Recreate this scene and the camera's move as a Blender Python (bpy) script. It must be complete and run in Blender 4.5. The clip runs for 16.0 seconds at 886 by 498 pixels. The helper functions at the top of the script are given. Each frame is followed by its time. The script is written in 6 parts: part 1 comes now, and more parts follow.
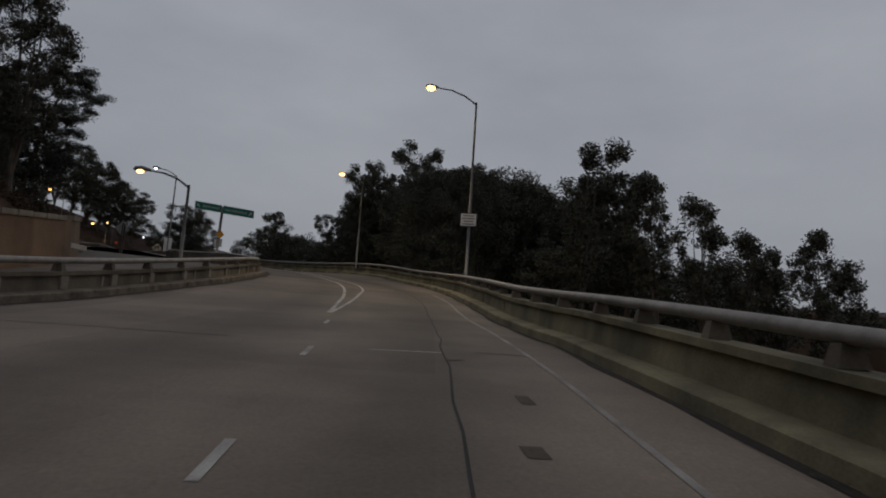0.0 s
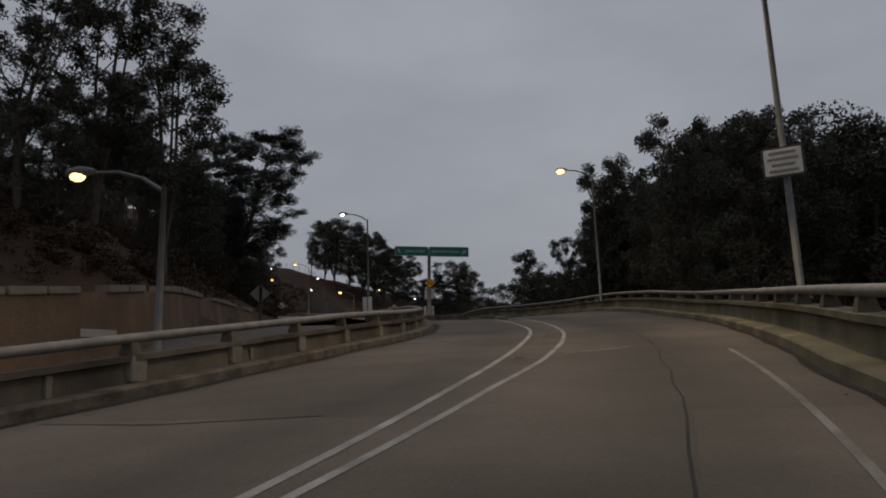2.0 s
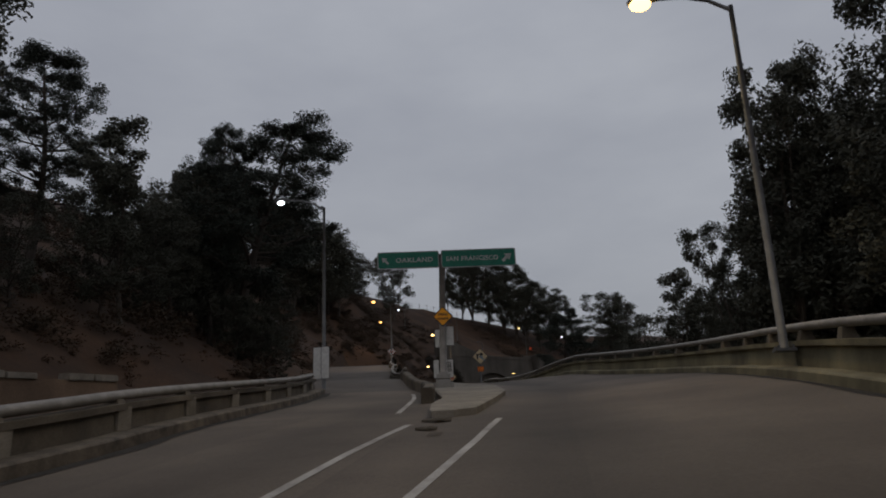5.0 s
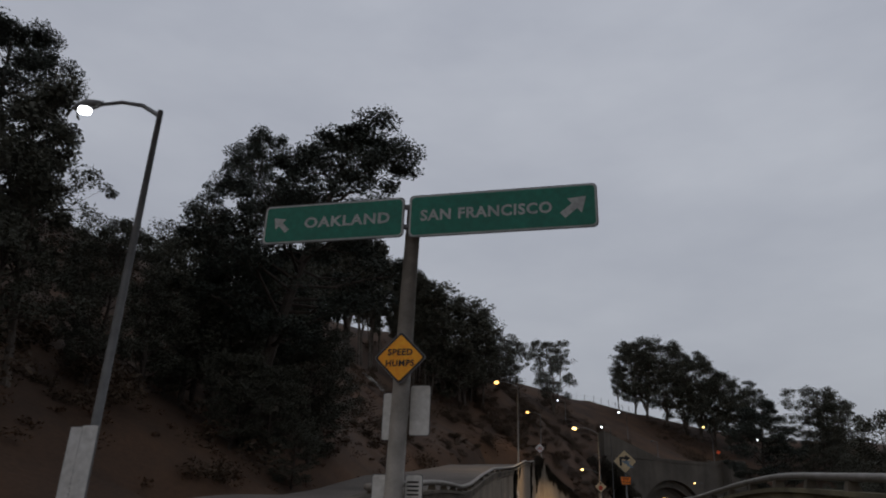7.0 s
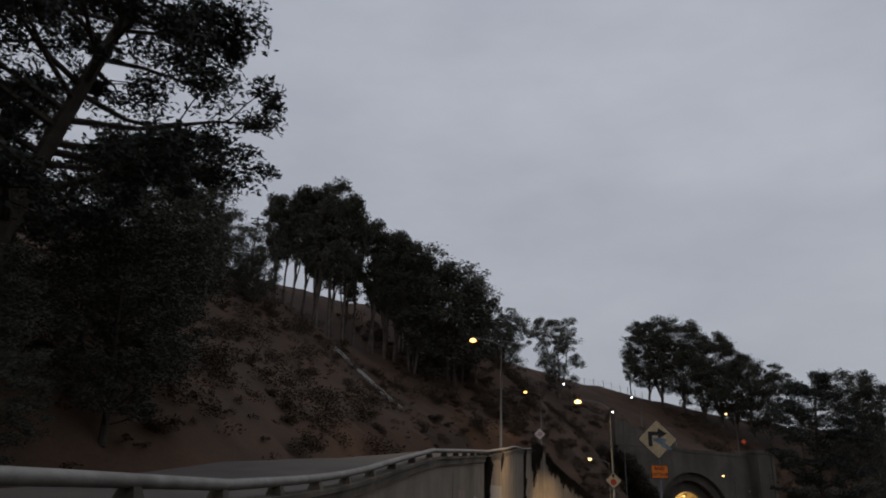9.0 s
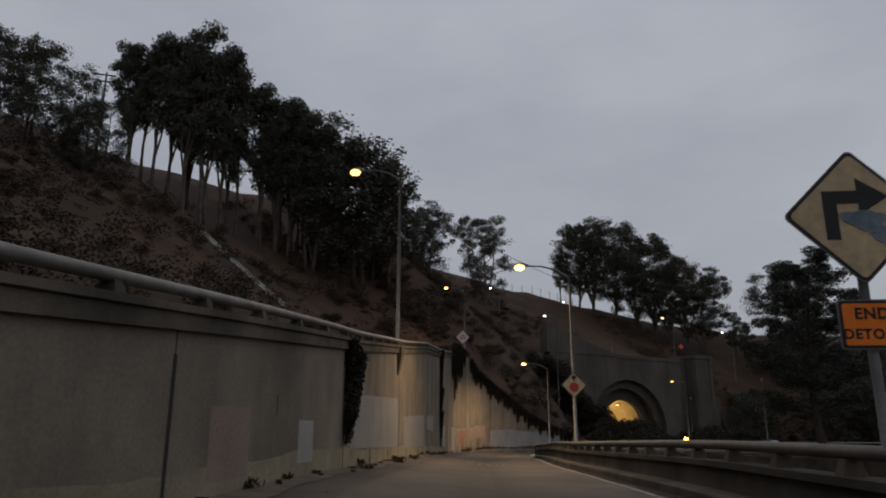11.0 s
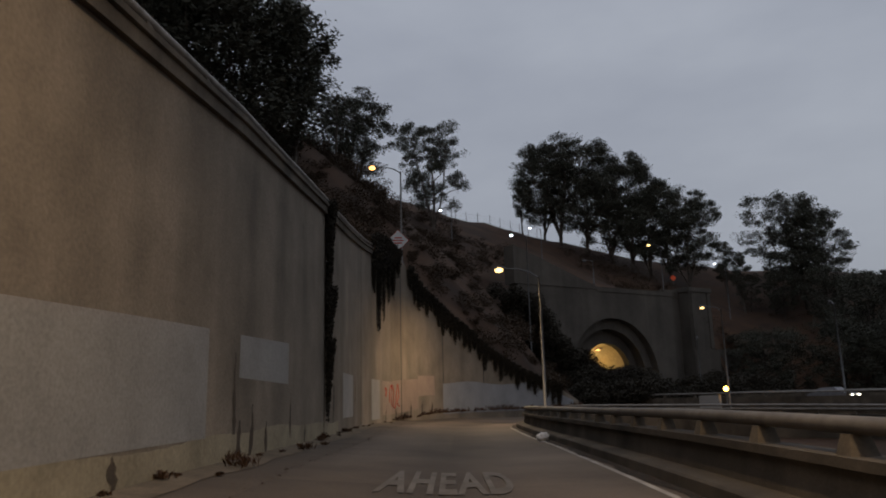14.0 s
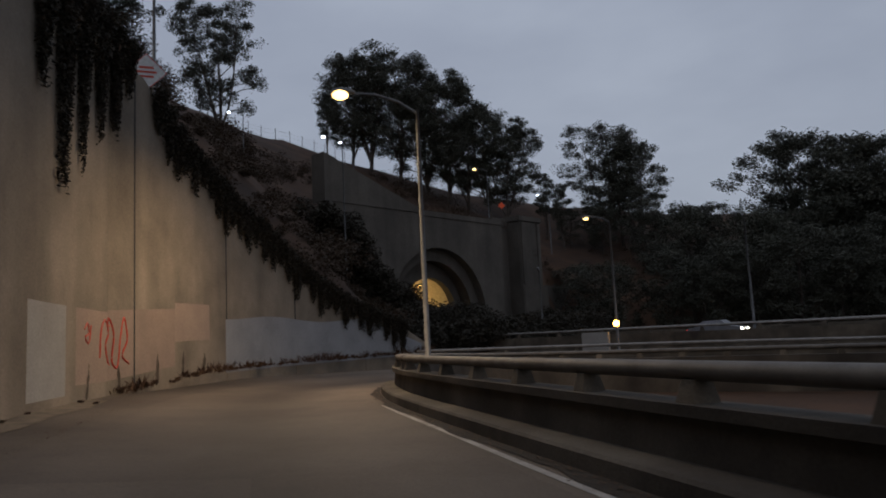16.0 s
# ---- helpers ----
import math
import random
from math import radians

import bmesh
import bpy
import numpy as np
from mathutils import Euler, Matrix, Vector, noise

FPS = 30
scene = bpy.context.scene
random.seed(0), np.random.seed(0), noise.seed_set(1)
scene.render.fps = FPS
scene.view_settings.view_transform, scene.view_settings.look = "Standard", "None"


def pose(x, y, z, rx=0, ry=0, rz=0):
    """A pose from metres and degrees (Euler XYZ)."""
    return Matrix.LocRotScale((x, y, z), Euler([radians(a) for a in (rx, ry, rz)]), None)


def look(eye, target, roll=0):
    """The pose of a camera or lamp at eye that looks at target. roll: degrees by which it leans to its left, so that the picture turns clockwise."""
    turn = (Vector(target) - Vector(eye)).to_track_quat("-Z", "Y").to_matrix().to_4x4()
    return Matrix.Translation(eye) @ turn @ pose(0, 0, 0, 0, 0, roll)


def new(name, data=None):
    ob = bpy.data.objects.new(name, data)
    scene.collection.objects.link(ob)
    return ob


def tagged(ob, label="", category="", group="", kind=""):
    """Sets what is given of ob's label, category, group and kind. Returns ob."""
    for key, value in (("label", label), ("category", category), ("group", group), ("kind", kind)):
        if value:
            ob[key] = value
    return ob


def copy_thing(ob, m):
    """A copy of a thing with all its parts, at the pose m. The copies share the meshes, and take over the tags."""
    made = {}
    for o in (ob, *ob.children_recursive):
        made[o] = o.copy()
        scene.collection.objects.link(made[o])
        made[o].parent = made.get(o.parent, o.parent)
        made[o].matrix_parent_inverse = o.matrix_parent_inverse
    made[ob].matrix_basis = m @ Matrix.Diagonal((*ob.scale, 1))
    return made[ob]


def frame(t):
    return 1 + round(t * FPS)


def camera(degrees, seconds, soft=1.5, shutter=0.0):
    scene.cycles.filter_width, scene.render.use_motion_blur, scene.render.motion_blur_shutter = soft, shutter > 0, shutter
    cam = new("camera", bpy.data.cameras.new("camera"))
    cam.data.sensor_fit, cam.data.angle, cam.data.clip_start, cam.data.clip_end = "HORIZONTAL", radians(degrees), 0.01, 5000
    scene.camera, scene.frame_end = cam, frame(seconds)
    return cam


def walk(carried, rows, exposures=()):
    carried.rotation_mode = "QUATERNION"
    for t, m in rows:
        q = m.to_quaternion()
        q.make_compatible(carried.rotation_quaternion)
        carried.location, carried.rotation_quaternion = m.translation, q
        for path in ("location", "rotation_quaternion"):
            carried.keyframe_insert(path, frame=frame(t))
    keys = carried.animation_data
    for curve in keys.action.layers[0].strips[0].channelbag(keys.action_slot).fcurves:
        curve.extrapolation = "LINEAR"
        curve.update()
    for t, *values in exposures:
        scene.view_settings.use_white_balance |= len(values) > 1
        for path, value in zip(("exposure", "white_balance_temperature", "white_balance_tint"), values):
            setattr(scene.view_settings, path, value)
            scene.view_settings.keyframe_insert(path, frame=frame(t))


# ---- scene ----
cam = camera(63.4, 16.0, soft=1.9, shutter=0.1)
PATH = [
    (0, (3.327, 5.093, 2.871), (3.322, 7.073, 3.158), 3.79),
    (0.5, (3.381, 9.905, 3.444), (3.238, 11.877, 3.740), 2.77),
    (1, (3.315, 14.968, 4.013), (2.984, 16.916, 4.322), 1.84),
    (1.5, (3.315, 20.006, 4.454), (2.766, 21.898, 4.797), 0.47),
    (2, (3.131, 24.833, 5.013), (2.390, 26.651, 5.393), -1.86),
    (2.5, (2.882, 29.447, 5.726), (2.024, 31.209, 6.125), -2.62),
    (3, (2.430, 34.136, 6.253), (1.503, 35.860, 6.665), -2.98),
    (3.5, (1.672, 38.862, 6.823), (0.713, 40.567, 7.238), -2.35),
    (4, (0.880, 43.591, 7.447), (-0.093, 45.289, 7.858), -2.24),
    (4.5, (-0.251, 48.253, 7.943), (-1.261, 49.924, 8.375), -2.12),
    (5, (-1.549, 52.726, 8.440), (-2.670, 54.305, 8.940), -2.32),
    (7.5, (-13.150, 75.646, 11.159), (-14.594, 76.806, 11.914), 2.55),
    (8, (-16.128, 79.730, 11.498), (-17.576, 80.886, 12.251), 2.56),
    (8.5, (-19.549, 83.657, 11.855), (-20.999, 84.815, 12.602), 2.43),
    (11, (-37.926, 103.761, 13.253), (-39.281, 105.138, 13.771), 0.21),
    (11.5, (-41.539, 108.157, 13.487), (-42.868, 109.577, 13.955), -0.55),
    (12, (-45.267, 112.328, 13.546), (-46.571, 113.781, 13.982), -1.08),
    (12.5, (-48.876, 116.375, 13.579), (-50.162, 117.849, 13.996), -1.18),
    (13, (-52.241, 120.257, 13.572), (-53.520, 121.739, 13.980), -1.36),
    (13.5, (-55.533, 124.126, 13.503), (-56.808, 125.613, 13.910), -1.47),
    (14, (-59.065, 128.069, 13.532), (-60.335, 129.559, 13.936), -1.42),
    (14.5, (-62.622, 132.132, 13.500), (-63.862, 133.652, 13.889), -1.56),
    (15, (-66.144, 136.217, 13.532), (-67.297, 137.815, 13.873), -1.99),
    (15.5, (-69.596, 140.352, 13.447), (-70.572, 142.075, 13.731), -2.42),
    (16, (-72.848, 144.392, 13.406), (-73.657, 146.205, 13.645), -2.82),
]
walk(cam, [(t, look(eye, target, roll)) for t, eye, target, roll in PATH],
     [(0.0, 0.15, 6500, 10), (1.5, 0.2, 6500, 10), (2.5, 0.17, 6500, 10), (4.0, 0.22, 6500, 10), (5.2, 0.38, 6500, 10), (7.3, 0.58, 6450, 10), (8.7, 0.58, 6450, 10), (10.8, 0.48, 6500, 10),
      (12.5, 0.4, 6500, 10), (14.0, 0.34, 6250, 10), (14.6, 0.33, 6000, 10), (16.0, 0.36, 5900, 10)])

# ---------------------------------------------------------------- light
world = bpy.data.worlds.new("dusk_sky")
scene.world = world
world.use_nodes = True
wn, wl = world.node_tree.nodes, world.node_tree.links
wn.clear()
w_out = wn.new("ShaderNodeOutputWorld")
w_bg = wn.new("ShaderNodeBackground")
w_sky = wn.new("ShaderNodeTexSky")
w_sky.sky_type = "NISHITA"
w_sky.sun_disc = False
w_sky.sun_elevation = radians(3.0)
w_sky.sun_rotation = radians(150.0)
w_co = wn.new("ShaderNodeTexCoord")
w_map = wn.new("ShaderNodeMapping")
w_map.inputs["Scale"].default_value = (1.0, 1.0, 2.6)
w_noise = wn.new("ShaderNodeTexNoise")
w_noise.inputs["Scale"].default_value = 1.6
w_noise.inputs["Detail"].default_value = 5.0
w_noise.inputs["Roughness"].default_value = 0.55
w_cloud = wn.new("ShaderNodeValToRGB")
w_cloud.color_ramp.elements[0].position, w_cloud.color_ramp.elements[0].color = 0.25, (1.98, 2.1, 2.48, 1)
w_cloud.color_ramp.elements[1].position, w_cloud.color_ramp.elements[1].color = 0.75, (3.05, 3.17, 3.5, 1)
w_axis = wn.new("ShaderNodeSeparateXYZ")
w_rise = wn.new("ShaderNodeMath")
w_rise.operation = "MULTIPLY_ADD"
w_rise.inputs[1].default_value, w_rise.inputs[2].default_value = 0.42, 0.9
w_lift = wn.new("ShaderNodeVectorMath")
w_lift.operation = "SCALE"
w_mix = wn.new("ShaderNodeMixRGB")
w_mix.inputs["Fac"].default_value = 0.93
w_bg.inputs["Strength"].default_value = 0.1
wl.new(w_co.outputs["Generated"], w_map.inputs["Vector"])
wl.new(w_map.outputs["Vector"], w_noise.inputs["Vector"])
wl.new(w_noise.outputs["Fac"], w_cloud.inputs["Fac"])
wl.new(w_sky.outputs["Color"], w_mix.inputs[1])
wl.new(w_co.outputs["Generated"], w_axis.inputs["Vector"])
wl.new(w_axis.outputs["Z"], w_rise.inputs[0])
wl.new(w_cloud.outputs["Color"], w_lift.inputs[0])
wl.new(w_rise.outputs["Value"], w_lift.inputs["Scale"])
wl.new(w_lift.outputs["Vector"], w_mix.inputs[2])
wl.new(w_mix.outputs["Color"], w_bg.inputs["Color"])
wl.new(w_bg.outputs["Background"], w_out.inputs["Surface"])

sun_data = bpy.data.lights.new("sun", "SUN")
sun_data.energy, sun_data.angle, sun_data.color = 0.05, radians(40), (1.0, 0.95, 0.9)
sun = new("sun", sun_data)
sun.matrix_world = look((0, 0, 200), (60, -100, 0))


# ---------------------------------------------------------------- materials
def material(name, base, dark, scale=1.0, rough=0.85, metal=0.0, bump=0.3, fine=40.0, random=0.0, streak=0.0, spec=0.3):
    """Two-scale mottled surface: stains at 'scale' per metre, grain at 'fine' per metre; streak: vertical run-down stains."""
    m = bpy.data.materials.new(name)
    m.use_nodes = True
    n, l = m.node_tree.nodes, m.node_tree.links
    b = n["Principled BSDF"]
    b.inputs["Roughness"].default_value = rough
    b.inputs["Metallic"].default_value = metal
    b.inputs["Specular IOR Level"].default_value = spec
    geo = n.new("ShaderNodeNewGeometry")
    big, small = n.new("ShaderNodeTexNoise"), n.new("ShaderNodeTexNoise")
    big.inputs["Scale"].default_value, big.inputs["Detail"].default_value = scale, 6.0
    big.inputs["Roughness"].default_value = 0.6
    small.inputs["Scale"].default_value, small.inputs["Detail"].default_value = fine, 3.0
    l.new(geo.outputs["Position"], big.inputs["Vector"])
    l.new(geo.outputs["Position"], small.inputs["Vector"])
    ramp = n.new("ShaderNodeValToRGB")
    ramp.color_ramp.elements[0].position, ramp.color_ramp.elements[0].color = 0.32, (*dark, 1)
    ramp.color_ramp.elements[1].position, ramp.color_ramp.elements[1].color = 0.68, (*base, 1)
    l.new(big.outputs["Fac"], ramp.inputs["Fac"])
    grain = n.new("ShaderNodeMixRGB")
    grain.blend_type = "OVERLAY"
    grain.inputs["Fac"].default_value = 0.35
    l.new(ramp.outputs["Color"], grain.inputs[1])
    l.new(small.outputs["Fac"], grain.inputs[2])
    last = grain.outputs["Color"]
    if streak:
        mp = n.new("ShaderNodeMapping")
        mp.inputs["Scale"].default_value = (0.55, 0.55, 0.06)
        st = n.new("ShaderNodeTexNoise")
        st.inputs["Scale"].default_value, st.inputs["Detail"].default_value = 1.0, 5.0
        l.new(geo.outputs["Position"], mp.inputs["Vector"])
        l.new(mp.outputs["Vector"], st.inputs["Vector"])
        sr = n.new("ShaderNodeValToRGB")
        sr.color_ramp.elements[0].position, sr.color_ramp.elements[0].color = 0.38, (1 - streak,) * 3 + (1,)
        sr.color_ramp.elements[1].position, sr.color_ramp.elements[1].color = 0.6, (1, 1, 1, 1)
        l.new(st.outputs["Fac"], sr.inputs["Fac"])
        mul = n.new("ShaderNodeMixRGB")
        mul.blend_type = "MULTIPLY"
        mul.inputs["Fac"].default_value = 1.0
        l.new(last, mul.inputs[1])
        l.new(sr.outputs["Color"], mul.inputs[2])
        last = mul.outputs["Color"]
    if random:
        info = n.new("ShaderNodeObjectInfo")
        hsv = n.new("ShaderNodeHueSaturation")
        mr = n.new("ShaderNodeMapRange")
        mr.inputs["To Min"].default_value, mr.inputs["To Max"].default_value = 1 - random, 1 + random
        l.new(info.outputs["Random"], mr.inputs["Value"])
        l.new(mr.outputs["Result"], hsv.inputs["Value"])
        l.new(last, hsv.inputs["Color"])
        last = hsv.outputs["Color"]
    l.new(last, b.inputs["Base Color"])
    if bump:
        bp = n.new("ShaderNodeBump")
        bp.inputs["Strength"].default_value, bp.inputs["Distance"].default_value = bump, 0.02
        l.new(small.outputs["Fac"], bp.inputs["Height"])
        l.new(bp.outputs["Normal"], b.inputs["Normal"])
    return m


def leaf_material(name, base, dark):
    m = bpy.data.materials.new(name)
    m.use_nodes = True
    n, l = m.node_tree.nodes, m.node_tree.links
    b = n["Principled BSDF"]
    b.inputs["Roughness"].default_value = 0.7
    b.inputs["Specular IOR Level"].default_value = 0.15
    geo = n.new("ShaderNodeNewGeometry")
    ramp = n.new("ShaderNodeValToRGB")
    ramp.color_ramp.elements[0].color = (*dark, 1)
    ramp.color_ramp.elements[1].color = (*base, 1)
    l.new(geo.outputs["Random Per Island"], ramp.inputs["Fac"])
    l.new(ramp.outputs["Color"], b.inputs["Base Color"])
    return m


def glow_material(name, colour, strength):
    m = bpy.data.materials.new(name)
    m.use_nodes = True
    b = m.node_tree.nodes["Principled BSDF"]
    b.inputs["Base Color"].default_value = (*colour, 1)
    b.inputs["Emission Color"].default_value = (*colour, 1)
    b.inputs["Emission Strength"].default_value = strength
    return m


def road_material(name, base, dark):
    """Worn concrete: mottling, slabs of uneven tone and oil-darkened wheel lanes, from the place along and across the
    road. Open-sky light at its foot is in the colour too.
    """
    m = material(name, base, dark, 0.28, 0.8, fine=25, bump=0.25)
    n, l = m.node_tree.nodes, m.node_tree.links
    b = n["Principled BSDF"]
    last = b.inputs["Base Color"].links[0].from_socket
    across, along = n.new("ShaderNodeAttribute"), n.new("ShaderNodeAttribute")
    across.attribute_name, along.attribute_name = "across", "along"
    co = n.new("ShaderNodeCombineXYZ")
    l.new(along.outputs["Fac"], co.inputs[0])
    l.new(across.outputs["Fac"], co.inputs[1])
    # oil and tyre lanes
    wob = n.new("ShaderNodeTexNoise")
    wob.inputs["Scale"].default_value, wob.inputs["Detail"].default_value = 1.0, 4.0
    mp = n.new("ShaderNodeMapping")
    mp.inputs["Scale"].default_value = (0.12, 0.8, 1)
    l.new(co.outputs[0], mp.inputs["Vector"])
    l.new(mp.outputs[0], wob.inputs["Vector"])
    lane = n.new("ShaderNodeMath")
    lane.operation = "MULTIPLY_ADD"
    lane.inputs[1].default_value = 0.9
    l.new(wob.outputs["Fac"], lane.inputs[0])
    l.new(across.outputs["Fac"], lane.inputs[2])
    mr = n.new("ShaderNodeMapRange")
    mr.inputs["From Min"].default_value, mr.inputs["From Max"].default_value = -5.0, 10.0
    l.new(lane.outputs[0], mr.inputs["Value"])
    ramp = n.new("ShaderNodeValToRGB")
    e = ramp.color_ramp.elements
    e[0].position, e[0].color = 0.0, (0.95, 0.95, 0.95, 1)
    e[1].position, e[1].color = 1.0, (0.95, 0.95, 0.95, 1)
    for off, v in ((-2.2, 1.0), (-1.0, 1.02), (-0.2, 0.8), (0.35, 0.6), (0.9, 0.63), (1.5, 0.86), (2.4, 1.08), (3.4, 0.88), (4.5, 0.68), (5.4, 0.9), (7.0, 1.0)):
        q = e.new((off + 5.0) / 15.0)
        q.color = (v, v * 0.985, v * 0.97, 1)
    l.new(mr.outputs["Result"], ramp.inputs["Fac"])
    # slabs
    snap = n.new("ShaderNodeVectorMath")
    snap.operation = "SNAP"
    snap.inputs[1].default_value = (9.1, 2.6, 1.0)
    l.new(co.outputs[0], snap.inputs[0])
    white = n.new("ShaderNodeTexWhiteNoise")
    l.new(snap.outputs[0], white.inputs["Vector"])
    ms = n.new("ShaderNodeMapRange")
    ms.inputs["To Min"].default_value, ms.inputs["To Max"].default_value = 0.85, 1.12
    l.new(white.outputs["Value"], ms.inputs["Value"])
    # open-sky brightness painted in: palest at the ramp's foot, darker further along
    sky_gain = n.new("ShaderNodeMapRange")
    sky_gain.inputs["From Min"].default_value, sky_gain.inputs["From Max"].default_value = 6.0, 44.0
    sky_gain.inputs["To Min"].default_value, sky_gain.inputs["To Max"].default_value = 1.45, 0.9
    l.new(along.outputs["Fac"], sky_gain.inputs["Value"])
    for sock in (ramp.outputs["Color"], ms.outputs["Result"], sky_gain.outputs["Result"]):
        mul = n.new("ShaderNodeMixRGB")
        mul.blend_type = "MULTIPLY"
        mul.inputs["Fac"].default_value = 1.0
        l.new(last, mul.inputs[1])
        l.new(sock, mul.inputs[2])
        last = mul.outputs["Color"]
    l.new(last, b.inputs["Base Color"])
    return m


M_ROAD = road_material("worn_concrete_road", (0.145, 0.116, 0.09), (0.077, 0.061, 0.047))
M_ASPHALT = material("dark_asphalt", (0.115, 0.097, 0.082), (0.072, 0.061, 0.052), 0.4, 0.85, fine=60, bump=0.3)
M_CONC = material("weathered_concrete", (0.165, 0.138, 0.103), (0.072, 0.06, 0.046), 0.9, 0.88, fine=30, bump=0.3, streak=0.45)
M_MOSS = material("mossy_weathered_concrete", (0.26, 0.225, 0.135), (0.12, 0.106, 0.066), 0.8, 0.9, fine=30, bump=0.35, streak=0.4)
M_KERB = material("worn_dirty_kerb", (0.17, 0.14, 0.105), (0.045, 0.036, 0.028), 2.2, 0.88, fine=30, bump=0.3)
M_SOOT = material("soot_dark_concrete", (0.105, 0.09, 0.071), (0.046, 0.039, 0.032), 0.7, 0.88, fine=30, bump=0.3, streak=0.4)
M_DUST = material("pale_road_dust", (0.17, 0.138, 0.1), (0.09, 0.073, 0.053), 1.6, 0.95, fine=25, bump=0.4)
M_PALE = material("pale_chipped_concrete", (0.25, 0.222, 0.18), (0.14, 0.122, 0.098), 1.4, 0.9, fine=25, bump=0.4)
M_GRIME = material("black_gutter_grime", (0.035, 0.029, 0.023), (0.02, 0.017, 0.014), 3.0, 0.95, fine=30, bump=0.4)
M_WALL = material("stained_wall_concrete", (0.265, 0.222, 0.17), (0.16, 0.134, 0.102), 0.45, 0.9, fine=18, bump=0.25, streak=0.26)
M_PATCH = material("grey_cover_paint", (0.32, 0.308, 0.285), (0.25, 0.24, 0.222), 0.8, 0.8, fine=20, bump=0.15, random=0.15)
M_PATCHP = material("pinkish_cover_paint", (0.29, 0.22, 0.17), (0.23, 0.175, 0.14), 0.8, 0.8, fine=20, bump=0.15, random=0.1)
M_PATCHB = material("bluish_cover_paint", (0.27, 0.275, 0.285), (0.215, 0.218, 0.225), 0.7, 0.8, fine=20, bump=0.15)
M_PORTAL = material("portal_concrete", (0.125, 0.11, 0.09), (0.08, 0.07, 0.058), 0.2, 0.9, fine=6, bump=0.2, streak=0.2)
M_RAIL = material("weathered_steel_rail", (0.27, 0.25, 0.225), (0.16, 0.147, 0.13), 2.5, 0.6, metal=0.2, fine=60, bump=0.1)
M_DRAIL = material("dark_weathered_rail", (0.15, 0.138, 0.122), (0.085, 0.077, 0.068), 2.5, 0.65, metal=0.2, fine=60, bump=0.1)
M_GALV = material("galvanised_steel", (0.15, 0.15, 0.15), (0.1, 0.1, 0.1), 3.0, 0.6, metal=0.2, fine=80, bump=0.05)
M_LINE = material("worn_white_road_paint", (0.42, 0.395, 0.355), (0.17, 0.155, 0.138), 1.3, 0.7, fine=35, bump=0.1)
M_FAINT = material("faded_edge_paint", (0.3, 0.275, 0.24), (0.13, 0.113, 0.097), 1.2, 0.75, fine=35, bump=0.1)
M_DARK = material("black_joint", (0.035, 0.032, 0.03), (0.02, 0.02, 0.02), 2, 0.9, fine=40)
M_SOIL = material("dry_grass_slope", (0.07, 0.036, 0.018), (0.028, 0.016, 0.0095), 0.16, 0.95, fine=5, bump=0.8)
M_BARK = material("dark_bark", (0.07, 0.055, 0.045), (0.035, 0.028, 0.022), 2.0, 0.95, fine=25, bump=0.6)
M_EUBARK = material("pale_eucalyptus_bark", (0.12, 0.1, 0.08), (0.05, 0.04, 0.033), 1.0, 0.9, fine=12, bump=0.4)
M_LEAF = leaf_material("eucalyptus_leaves", (0.085, 0.083, 0.062), (0.048, 0.05, 0.038))
M_PINE = leaf_material("pine_needles", (0.05, 0.056, 0.044), (0.028, 0.033, 0.027))
M_BUSH = leaf_material("scrub_leaves", (0.066, 0.044, 0.028), (0.044, 0.031, 0.02))
M_SCRUB = leaf_material("dark_olive_shrubs", (0.05, 0.043, 0.031), (0.03, 0.026, 0.019))
M_GRASS = leaf_material("dry_grass_blades", (0.078, 0.043, 0.023), (0.04, 0.023, 0.014))
M_IVY = leaf_material("hanging_ivy", (0.045, 0.036, 0.024), (0.014, 0.013, 0.01))
M_GREEN = material("green_sign_sheet", (0.004, 0.13, 0.085), (0.004, 0.11, 0.072), 2, 0.45, fine=10, bump=0.02)
M_WHITE = material("white_sign_sheet", (0.55, 0.55, 0.53), (0.46, 0.46, 0.44), 2, 0.5, fine=10, bump=0.02)
M_ORANGE = material("orange_sign_sheet", (0.85, 0.22, 0.02), (0.75, 0.18, 0.015), 2, 0.5, fine=10, bump=0.02)
M_AMBER = material("amber_sign_sheet", (0.85, 0.36, 0.015), (0.75, 0.3, 0.012), 2, 0.5, fine=10, bump=0.02)
M_TAN = material("faded_yellow_sign_sheet", (0.52, 0.41, 0.24), (0.42, 0.33, 0.2), 3, 0.5, fine=10, bump=0.02)
M_BLACK = material("black_sign_ink", (0.02, 0.02, 0.02), (0.012, 0.012, 0.012), 2, 0.5, fine=10, bump=0.0)
M_RED = material("red_sign_ink", (0.45, 0.06, 0.03), (0.36, 0.045, 0.025), 2, 0.5, fine=10, bump=0.0)
M_WARM = glow_material("warm_lamp_glass", (1.0, 0.62, 0.2), 3.2)
M_ORNG = glow_material("sodium_lamp_glass", (1.0, 0.5, 0.12), 3.2)
M_COOL = glow_material("cool_lamp_glass", (0.9, 0.95, 1.0), 5.0)


# ---------------------------------------------------------------- tools
def part(name, bm, mat, parent=None, label="", smooth=False):
    me = bpy.data.meshes.new(name)
    bm.to_mesh(me)
    bm.free()
    if smooth:
        me.shade_smooth()
    for one in mat if isinstance(mat, (list, tuple)) else (mat,):
        me.materials.append(one)
    ob = new(name, me)
    if parent is not None:
        ob.parent = parent
    if label:
        tagged(ob, label)
    return ob


